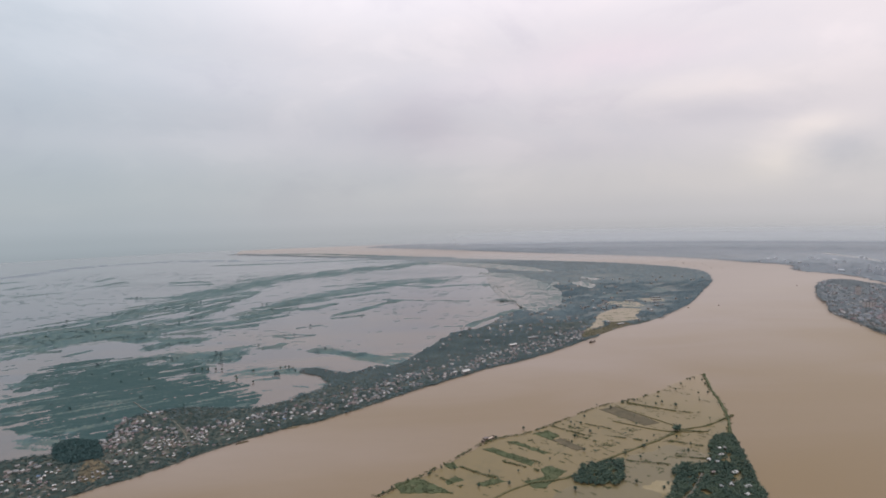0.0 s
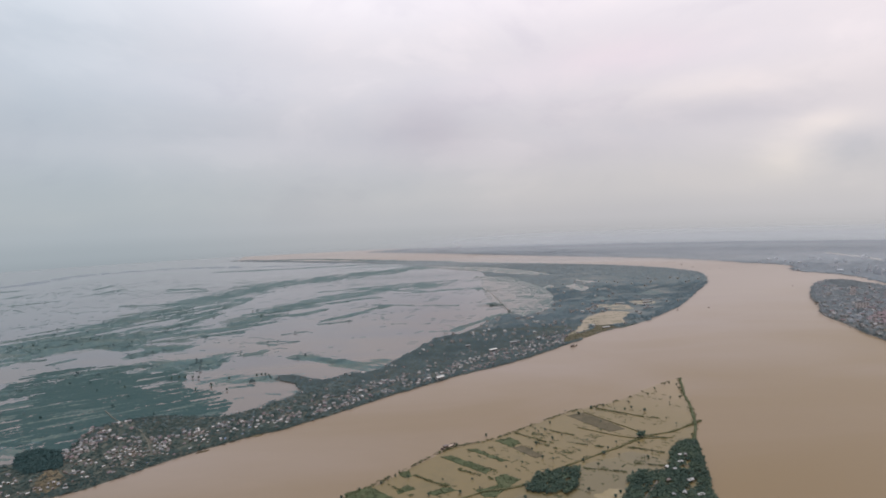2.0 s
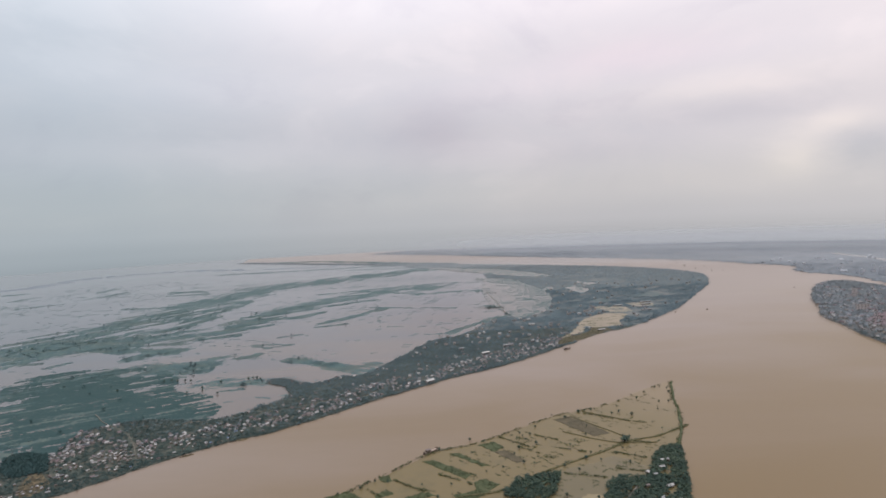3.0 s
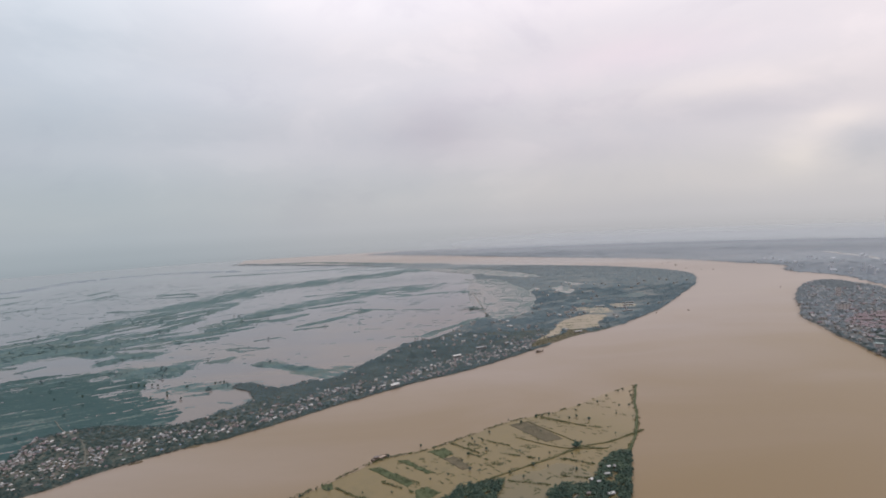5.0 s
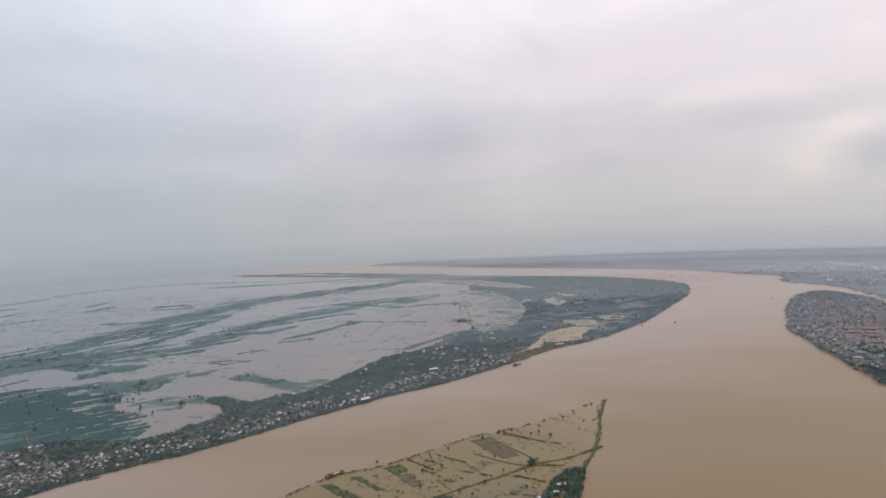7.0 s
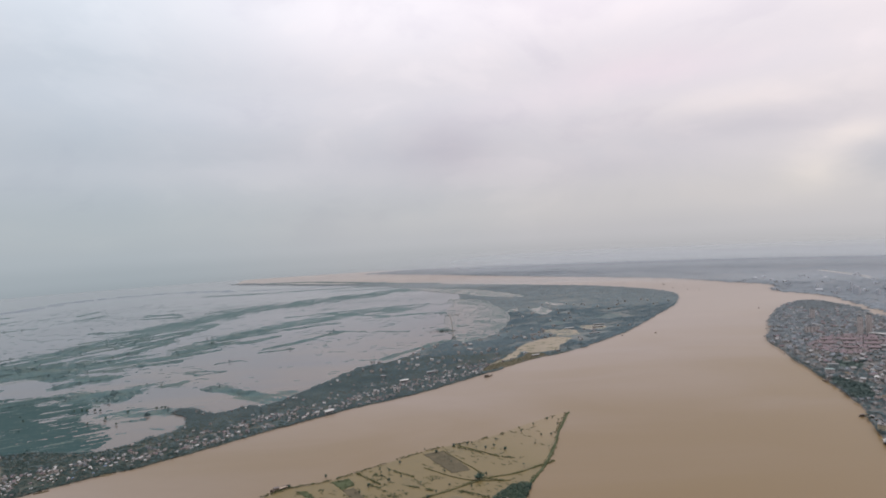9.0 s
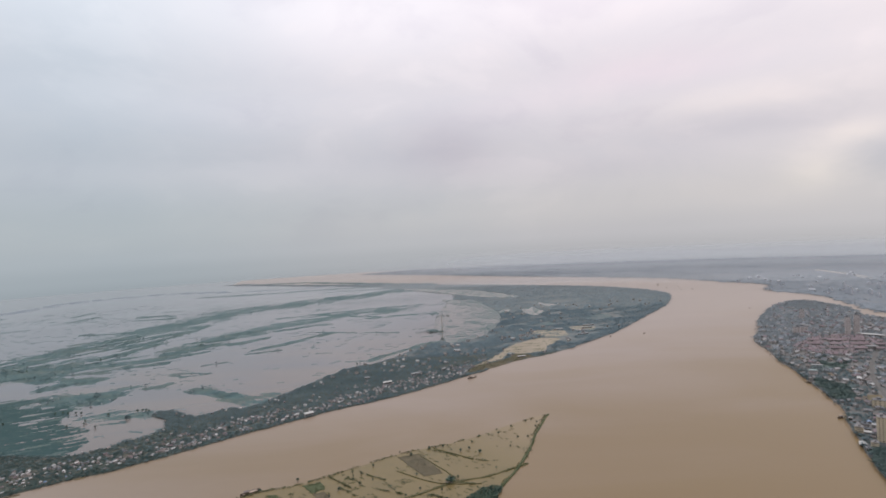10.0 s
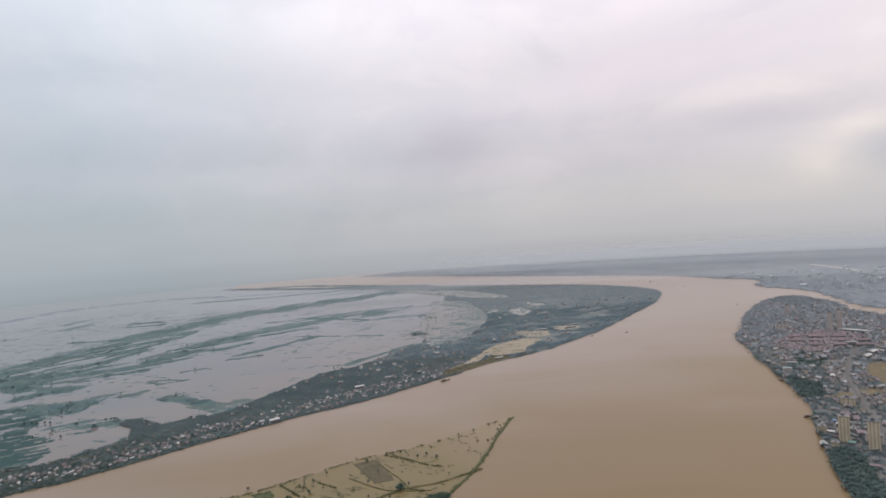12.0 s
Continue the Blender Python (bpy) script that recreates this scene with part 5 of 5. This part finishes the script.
def roofs(name, places, z, label, sizes=(4, 8), mats=("tin", "slate", "rust", "white", "tile"), seed=0, tall=(2.6, 3.6)):
    """Far houses past counting: walls and pitched roofs, joined by colour of roof."""
    r = np.random.default_rng(seed)
    pick = r.integers(0, len(mats), len(places))
    for k, mat in enumerate(mats):
        for what in ("wall", "roof"):
            rr = np.random.default_rng(seed + k + 1)
            vs, fs = [], []
            for x, y in places[pick == k]:
                w, d, e, a = rr.uniform(*sizes), rr.uniform(*sizes) * 0.75, rr.uniform(*tall), rr.uniform(0, 3.14)
                c, s, n = math.cos(a), math.sin(a), len(vs)
                g = e + d * 0.25
                if what == "wall":
                    q = [(-w / 2, -d / 2, 0), (w / 2, -d / 2, 0), (w / 2, d / 2, 0), (-w / 2, d / 2, 0), (-w / 2, -d / 2, e), (w / 2, -d / 2, e), (w / 2, d / 2, e), (-w / 2, d / 2, e), (-w / 2, 0, g - 0.1), (w / 2, 0, g - 0.1)]
                    f = ((0, 1, 5, 4), (2, 3, 7, 6), (1, 2, 6, 9, 5), (3, 0, 4, 8, 7))
                else:
                    q = [(u * (w / 2 + 0.4), v * (d / 2 + 0.4) if v else 0, (g if not v else e - 0.2) + t) for t in (0, 0.15) for u, v in ((-1, -1), (1, -1), (1, 0), (-1, 0), (1, 1), (-1, 1))]
                    f = ((6, 7, 8, 9), (9, 8, 10, 11), (3, 2, 1, 0), (5, 4, 2, 3), (0, 1, 7, 6), (4, 5, 11, 10), (0, 6, 9, 3), (3, 9, 11, 5), (1, 2, 8, 7), (2, 4, 10, 8))
                vs += [(x + u * c - v * s, y + u * s + v * c, z + h) for u, v, h in q]
                fs += [tuple(n + i for i in face) for face in f]
            if vs:
                tagged(new(name + "_" + what, mesh_of(name, vs, fs, (M["far_wall"] if mat[:3] == "far" else M["plaster"]) if what == "wall" else M[mat])), label, "houses", "", "stuff")


roofs("far_village", p[290:], 0.7, "far riverside houses with tin and rusty roofs", (2.0, 3.9), ("tin", "ash", "rust", "slate", "slate", "tile", "ash", "rust", "slate"), 5, (1.3, 2.0))
q = sown(LEVEE, 17, rh, PONDS, lambda q: (q[:, 1] > 700 * S) & (q[:, 1] < 1350 * S))
dq = near_line(BANK[::2], q)
q = q[(rh.random(len(q)) < np.where(q[:, 1] < 1000 * S, 0.36, 0.10)) & (dq > 10) & (wave(q, 90, 15.0) > -0.2)]
roofs("bend_village", q, 0.7, "scattered dull roofs among trees on the river bend", (3, 7), ("slate", "rust", "slate", "tin", "rust"), 6)


# the white landing hall and the long white sheds seen on the levee
def hall(name, w, d, h, wall, roof, label, category="hall", bays=5, group=""):
    top = new(name)
    bm = bmesh.new()
    body(bm, w, d, -0.5, h, h + d * 0.2)
    part("wall", bm, wall, top)
    bm = bmesh.new()
    gable(bm, w, d, h, h + d * 0.2, 0.8, 0.2)
    part("roof", bm, roof, top)
    for i in range(bays):
        x = (i + 0.5) / bays * w - w / 2
        bm = bmesh.new()
        box(bm, x - w / bays * 0.3, -d / 2 - 0.06, h * 0.25, x + w / bays * 0.3, -d / 2, h * 0.75)
        part("window", bm, M["glass"], top)
    bm = bmesh.new()
    box(bm, w / 2, -1.2, -0.3, w / 2 + 0.08, 1.2, h * 0.7)
    part("door", bm, M["plank"], top)
    return tagged(top, label, category, group)


for x, y, w, d, turn, label in ((14, 552, 11, 5, 40, "white-roofed landing hall at the water's edge"), (81, 663, 17, 6, 30, "long white-roofed shed among trees"), (112, 700, 15, 5, 20, "long pale tin-roofed shed among trees"),
                                (2, 549, 6, 4, 40, "small pale tin-roofed shed on the shore"), (150, 720, 12, 4.5, 60, "long pale-roofed shed among trees"), (50, 690, 9, 4, 10, "pale tin-roofed shed among trees")):
    hall("landing_hall" if w == 11 else "shed", w if w == 11 else w * 0.75, d if w == 11 else d * 0.7, 3.6, M["plaster"], M["white" if w in (11, 17) else "tin"], label).matrix_basis = pose(x * S, y * S, 0.7, 0, 0, turn)

for x, y, w, turn in ((412, 1015, 26, 12), (404, 990, 24, 12), (392, 962, 26, 12), (384, 930, 22, 12), (350, 985, 20, 10), (262, 778, 14, 20)):
    hall("drying_shed", w, 2.8, 2.2, M["plank"], M["tin"], "long low drying shed with a pale tin roof", "shed", 4, "drying sheds").matrix_basis = pose(x * S, y * S, 0.8, 0, 0, turn)

# island houses in the grove
for x, y, turn, k in ((178, 318, 20, 6), (182, 343, 10, 6), (170, 335, 50, 0), (174, 332, 10, 7), (186, 352, 15, 0), (176, 300, 20, 6), (168, 303, 60, 1), (190, 352, 70, 4), (164, 318, 10, 2), (170, 290, 30, 0), (160, 300, 80, 7)):
    stand(HOUSES[k], x * S, y * S, 0.9, turn, 0.46)


# ---- town ----
def block(w, d, storeys, wall, roof, label, flat=True, bays=4, group="town buildings", cap=True, category="building", name="building", split=False, rise=3.0):
    """A town block: walls, a parapet roof or a pitched one, and rows of windows on all its faces."""
    top = new(name)
    h = storeys * rise
    bm = bmesh.new()
    if flat:
        box(bm, -w / 2, -d / 2, -1.0, w / 2, d / 2, h)
    else:
        body(bm, w, d, -1.0, h, h + d * 0.22)
    part("wall", bm, wall, top)
    bm = bmesh.new()
    if flat:
        box(bm, -w / 2 - 0.25, -d / 2 - 0.25, h, w / 2 + 0.25, d / 2 + 0.25, h + 0.35)
        if cap:
            box(bm, -w * 0.2, -d * 0.2, h + 0.36, w * 0.1, d * 0.2, h + 2.6)
    else:
        gable(bm, w, d, h, h + d * 0.22)
    part("roof", bm, roof, top)
    for s in range(storeys):
        z = s * rise + rise * 0.3
        for face in range(4):
            span, deep = (w, d / 2) if face % 2 == 0 else (d, w / 2)
            n = max(1, int(bays * span / w + 0.5))
            if split:
                holes = [((i + 0.3) / n * span - span / 2, (i + 0.7) / n * span - span / 2) for i in range(n)]
            else:
                holes = [(-span * 0.42, span * 0.42)]
            for x0, x1 in holes:
                bm = bmesh.new()
                box(bm, x0, -deep - 0.06, z, x1, -deep - 0.005, z + rise * 0.37)
                bmesh.ops.rotate(bm, verts=bm.verts, cent=(0, 0, 0), matrix=Matrix.Rotation(face * math.pi / 2, 3, "Z"))
                part("window" if split else "window_band", bm, M["glass"], top)
    return tagged(top, label, category, group)


TOWN = [block(9, 12, 2, M["plaster"], M["slate"], "two-storey plastered shophouse with a grey flat roof"), block(12, 9, 2, M["plaster"], M["tin"], "two-storey house with a pale tin roof", False),
        block(10, 8, 1, M["plaster"], M["rust"], "low house with a rusty roof", False, 3), block(14, 10, 3, M["plaster"], M["white"], "three-storey block with a white roof slab"),
        block(16, 9, 2, M["plaster"], M["tile"], "two-storey row with a red tile roof", False, 5), block(9, 7, 1, M["plank"], M["slate"], "low plank house with a grey roof", False, 3),
        block(12, 10, 4, M["cream"], M["slate"], "four-storey cream apartment block"), block(18, 9, 1, M["plaster"], M["white"], "low store with a white metal roof", False, 5),
        block(11, 8, 1, M["plaster"], M["blue"], "low shop with a blue sheet roof", False, 3), block(10, 9, 2, M["plaster"], M["green"], "two-storey house with a green sheet roof", False, 3)]
TSHARE = np.array([0.27, 0.05, 0.19, 0.01, 0.09, 0.36, 0.02, 0.01, 0.01, 0.03])
TSHARE /= TSHARE.sum()
TOWERS = [(512, 431, 8, 6.5, 11, -28, 1), (521, 413, 8, 6.5, 12, -28, 1), (752, 816, 8, 7, 16, -30, 0), (769, 822, 8, 7, 17, -30, 0), (781, 973, 9, 8, 10, -30, 0), (567, 508, 12, 8, 4, -28, 1), (700, 850, 16, 9, 6, -17, 0), (714, 862, 16, 9, 5, -17, 0), (529, 424, 13, 8, 4, -28, 0)]
REDS = [(652 + 26 * i + 15 * j, 738 - 7 * i + 24 * j, 22 - 3 * ((i + j) % 3), 6 + (i * j) % 3) for j in range(3) for i in range(4) if i + j not in (0, 5)]
RED_QUARTER = curve_through(plan((634, 750), (668, 790), (702, 813), (748, 816), (770, 790), (743, 747), (700, 715), (670, 700), (645, 712)), 6, True, rough=4.0, seed=111)
busy = [(x, y, 9) for x, y, *_ in TOWERS] + [(x, y, 14) for x, y, *_ in REDS]
c = sown(CITY, 5.0, rh, [CWOODS[k] for k in (0, 1, 3)], lambda q: (q[:, 0] < 1020 * S) & (q[:, 1] > 300 * S) & (near_line(ROAD, q) > 4.5) & (near_line(CITY, q) > 2.5) & (q[:, 1] > q[:, 0] * 0.58))
for x, y, g in busy:
    c = c[np.hypot(c[:, 0] - x * S, c[:, 1] - y * S) > g * 0.8]
for h in (*OPEN, plan((621, 678), (642, 663), (632, 648), (623, 640), (607, 648))):
    c = c[~inside(h, c)]
c = c[~inside(RED_QUARTER, c)]
c = clear_of(c[rh.random(len(c)) < np.where(inside(UPTOWN, c), 0.12, np.where(QUARTER(c) > 0.0, np.where(c[:, 1] < 640 * S, 0.75, 0.30), 0.06))], 4.8)
c = c[np.argsort(np.hypot(c[:, 0] - 240 * S, c[:, 1]))]
for i, (x, y) in enumerate(c[:295]):
    stand(TOWN[i // 29 if i % 29 == 5 and i < 290 else rh.choice(10, p=TSHARE)], x, y, 1.6, 58 + rh.choice([0, 90]) + rh.normal(0, 6), rh.uniform(0.38, 0.6))
rest = c[295:]
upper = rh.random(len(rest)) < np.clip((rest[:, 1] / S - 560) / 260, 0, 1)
roofs("far_town", rest[~upper], 1.6, "crowded far town houses with red, grey and pale roofs", (2.8, 6.2), ("tile", "slate", "slate", "rust", "slate", "plank", "rust", "slate", "rust", "slate", "tin"), 8, (1.9, 3.6))
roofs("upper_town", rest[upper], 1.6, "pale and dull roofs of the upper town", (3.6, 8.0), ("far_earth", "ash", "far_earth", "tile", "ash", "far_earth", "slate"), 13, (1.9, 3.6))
red = clear_of(sown(RED_QUARTER, 5.0, rh), 4.6)
for x, y, *_ in REDS:
    red = red[np.hypot(red[:, 0] - x * S, (red[:, 1] - y * S) * 1.6) > 10]
roofs("red_quarter", red, 1.6, "packed market houses with red tile roofs", (4, 8), ("tile", "tile", "rust", "tile", "slate"), 12, (2.2, 3.4))
GREEN = curve_through(plan((621, 678), (642, 663), (632, 648), (623, 640), (607, 648)), 5, True, rough=4.0, seed=112)
slab("ground_green", GREEN, 1.75, 1.4, 0.5, M["lush"], "wet green field inside the town", "field")
for i, h in enumerate(OPEN):
    slab("ground_yard_%d" % (i + 1), h, 1.75, 1.4, 0.5, M["clearing"], "bare ochre yard in the town", "yard")
for x, y, w, d, n, turn, cream in TOWERS:
    t = block(w, d, n, M["cream" if cream else "pale_tower"], M["slate"], "tall cream apartment tower over the river shore" if cream else "tall grey-pink apartment tower", True, 3, "town towers", True, "tower", "tower", True, 2.15)
    t.matrix_basis = pose(x * S, y * S, 1.6, 0, 0, turn)
for x, y, w, d, n, turn, wall, roof, label in ((593, 637, 13, 6, 4, -20, "teal", "ash", "pale teal four-storey office block near the shore"), (579, 622, 10, 6, 3, -20, "pale_tower", "teal", "three-storey pale block with a teal roof"), (720, 725, 15, 8, 3, -15, "plaster", "ash", "broad low hall with an ash-grey roof")):
    block(w, d, n, M[wall], M[roof], label, True, 5, "town buildings", False, "building", "building", False, 2.2).matrix_basis = pose(x * S, y * S, 1.6, 0, 0, turn)
for x, y, w, d in REDS:
    hall("market_hall", w, d, 5.0, M["plaster"], M["tile"], "long market hall with a red tile roof", "market hall", 8, "red-roofed halls").matrix_basis = pose(x * S, y * S, 1.6, 0, 0, -15)
for x, y, w, d, turn in ((770, 806, 24, 3.5, -52), (779, 797, 24, 3.5, -52), (692, 660, 14, 6, 30), (712, 678, 15, 6, 30), (606, 588, 10, 3.5, 55), (585, 470, 11, 4, 55)):
    hall("warehouse", w, d, 5.5, M["plaster"], M["white"], "long warehouse with a white metal roof", "warehouse", 6, "white-roofed warehouses").matrix_basis = pose(x * S, y * S, 1.6, 0, 0, turn)

# pale towers and roofs of the far town
q = sown(FARLAND, 26, rh, (), lambda q: (q[:, 0] > 960 * S) & (q[:, 0] < 1500 * S) & (q[:, 1] < 1750 * S))
q = q[rh.random(len(q)) < 0.07]


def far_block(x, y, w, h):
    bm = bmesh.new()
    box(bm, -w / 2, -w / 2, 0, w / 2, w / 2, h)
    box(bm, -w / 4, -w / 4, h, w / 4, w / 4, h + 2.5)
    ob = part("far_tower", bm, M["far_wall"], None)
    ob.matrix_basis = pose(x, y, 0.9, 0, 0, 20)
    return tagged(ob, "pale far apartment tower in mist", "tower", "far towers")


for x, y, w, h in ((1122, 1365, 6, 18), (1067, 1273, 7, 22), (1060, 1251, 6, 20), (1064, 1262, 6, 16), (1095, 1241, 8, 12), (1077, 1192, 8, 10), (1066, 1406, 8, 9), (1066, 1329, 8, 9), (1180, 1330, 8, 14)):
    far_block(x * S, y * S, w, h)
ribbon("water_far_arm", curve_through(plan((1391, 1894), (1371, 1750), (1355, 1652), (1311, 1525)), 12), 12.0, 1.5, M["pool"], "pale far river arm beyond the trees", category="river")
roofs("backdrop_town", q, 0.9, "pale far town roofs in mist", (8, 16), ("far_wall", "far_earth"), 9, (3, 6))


# ---- single trees ----
def tree(shape, trunk, leaf, label, crown_name="crown", size=1.0):
    top = new("tree")
    me = mesh_of("trunk", *trunk, M["bark"])
    new("trunk", me).parent = top
    new(crown_name, mesh_of(crown_name, *shape, leaf)).parent = top
    return tagged(top, label, "tree", "trees in the flooded fields")


rt = np.random.default_rng(31)
STEM = stem_shape()
TREES = [tree(crown_shape(rt, 5, 40, 1.1), STEM, M["leaf"], "dark round-crowned tree standing in flood water"), tree(crown_shape(rt, 5, 40, 0.8), STEM, M["leaf"], "dark slender tree standing in flood water"),
         tree(palm_shape(rt), stem_shape(0.025, 0.016, 0.92, 0.0), M["leaf"], "tall palm standing in flood water", "fronds"), tree(crown_shape(rt, 4, 30, 0.55), STEM, M["leaf"], "narrow dark tree standing in flood water")]
POINT_SPOTS = [(127, 446), (150, 452), (156, 452), (161, 455), (165, 456), (172, 458), (170, 446), (178, 446), (186, 447), (196, 442), (188, 462), (212, 480), (226, 497), (240, 508),
               (246, 512), (222, 455), (220, 450), (228, 470), (250, 505), (248, 495), (205, 424), (206, 404), (108, 420), (94, 408), (96, 404), (100, 407), (98, 398), (146, 402),
               (150, 420), (137, 440), (112, 394), (64, 392), (30, 384), (54, 399), (172, 391), (178, 393), (136, 362), (141, 368), (120, 356), (122, 352), (118, 350), (112, 349)]
DYKE_SPOTS = [(128, 345), (145, 358), (150, 380), (165, 375), (172, 362), (165, 352), (97, 350), (90, 356), (75, 352), (62, 345), (40, 330), (44, 318), (30, 312), (20, 332), (-5, 336),
              (-12, 338), (-18, 333), (-22, 329), (-35, 322), (-45, 312), (-50, 306), (10, 310), (100, 312), (112, 312), (84, 308), (70, 303), (125, 302), (130, 306), (104, 388), (92, 380),
              (85, 371), (130, 380), (240, 470), (232, 440)]
SPOTS = POINT_SPOTS + DYKE_SPOTS
for x, y in SPOTS:
    k = rt.choice(4, p=(0.12, 0.28, 0.2, 0.4))
    stand(TREES[k], x * S + rt.normal(0, 1.0), y * S + rt.normal(0, 1.0), 0.05, rt.uniform(0, 360), rt.uniform(1.8, 3.3) * (1.25 if k == 2 else 1))
b = tree(crown_shape(rt, 7, 60, 1.5), STEM, M["leaf"], "broad dark tree where two dykes meet")
b.matrix_basis = pose(172 * S, 388 * S, 0.3, 0, 0, 20) @ Matrix.Scale(5.5, 4)
LINE = [(-300, 590), (-292, 592), (-284, 590), (-276, 592), (-268, 590), (-240, 560), (-236, 552), (-200, 590), (-195, 592), (-190, 591), (-186, 590), (-214, 540), (-250, 545), (-228, 580), (-336, 560), (18, 775), (22, 778), (-560, 830), (-548, 832), (-630, 800), (-470, 900), (-465, 905), (-340, 1000), (-380, 1060), (-372, 1065)]
for x, y in LINE:
    stand(TREES[rt.choice([1, 3])], x * S, y * S, 0.0, rt.uniform(0, 360), rt.uniform(3, 5))


# ---- boats ----
def boat(length, beam, high, cabin, label, name="boat"):
    """A wooden river boat: a hull that narrows to bow and stern, a deck and a cabin."""
    top = new(name)
    bm = bmesh.new()
    rows = []
    for u in np.linspace(-1, 1, 9):
        w = beam / 2 * max(0.06, 1 - abs(u) ** 3)
        rise = high * 0.35 * u * u
        rows.append([bm.verts.new((u * length / 2, s * w * k, z + rise * (z > 0))) for s, k, z in ((-1, 1.0, high), (-1, 0.7, -0.3), (1, 0.7, -0.3), (1, 1.0, high))])
    for a, c in zip(rows[:-1], rows[1:]):
        for k in range(3):
            bm.faces.new((a[k], c[k], c[k + 1], a[k + 1]))
    part("hull", bm, M["hull"], top)
    bm = bmesh.new()
    box(bm, -length * 0.4, -beam * 0.42, high * 0.7, length * 0.4, beam * 0.42, high * 0.85)
    part("deck", bm, M["deck"], top)
    bm = bmesh.new()
    box(bm, -length * 0.3, -beam * 0.34, high * 0.85, -length * 0.3 + length * cabin, beam * 0.34, high * 0.85 + 1.6)
    part("cabin", bm, M["plank"], top)
    bm = bmesh.new()
    box(bm, -length * 0.31, -beam * 0.4, high * 0.85 + 1.6, -length * 0.29 + length * cabin, beam * 0.4, high * 0.85 + 1.75)
    part("roof", bm, M["rust"], top)
    return tagged(top, label, "boat", "river boats")


BARGE, SKIFF = boat(17, 4.2, 1.5, 0.25, "long dark cargo barge moored near the shore"), boat(9, 2.4, 0.9, 0.45, "small dark wooden river boat")
for proto, x, y, turn in ((BARGE, 189, 676, 40), (BARGE, 23, 381, 40), (SKIFF, 484, 914, 20), (SKIFF, 558, 596, 120), (SKIFF, 519, 488, 10), (SKIFF, 466, 352, 60), (SKIFF, 492, 420, 60),
                          (SKIFF, 759, 1748, 10), (SKIFF, 766, 1657, 40), (SKIFF, 765, 1581, 20), (SKIFF, 807, 1600, 60), (SKIFF, 812, 1512, 15), (SKIFF, 770, 1128, 30), (SKIFF, 823, 1651, 80), (SKIFF, 785, 1765, 0), (SKIFF, 783, 1518, 35), (BARGE, 779, 1690, 10), (SKIFF, 424, 902, 40), (SKIFF, 590, 728, 60)):
    stand(proto, x * S, y * S, 0.0, turn, 1.0 if y < 700 else 0.62)
raft = hall("floating_house", 7, 4.5, 2.4, M["plank"], M["white"], "floating house with a white roof beside the town shore", "floating house", 2)
raft.matrix_basis = pose(494 * S, 427 * S, 0.3, 0, 0, 60)

# ---- from plan units to metres ----
for ob in list(scene.objects):
    if ob.parent is None and ob.type in {"MESH", "EMPTY"}:
        ob.matrix_basis = Matrix.Scale(TRUE, 4) @ ob.matrix_basis
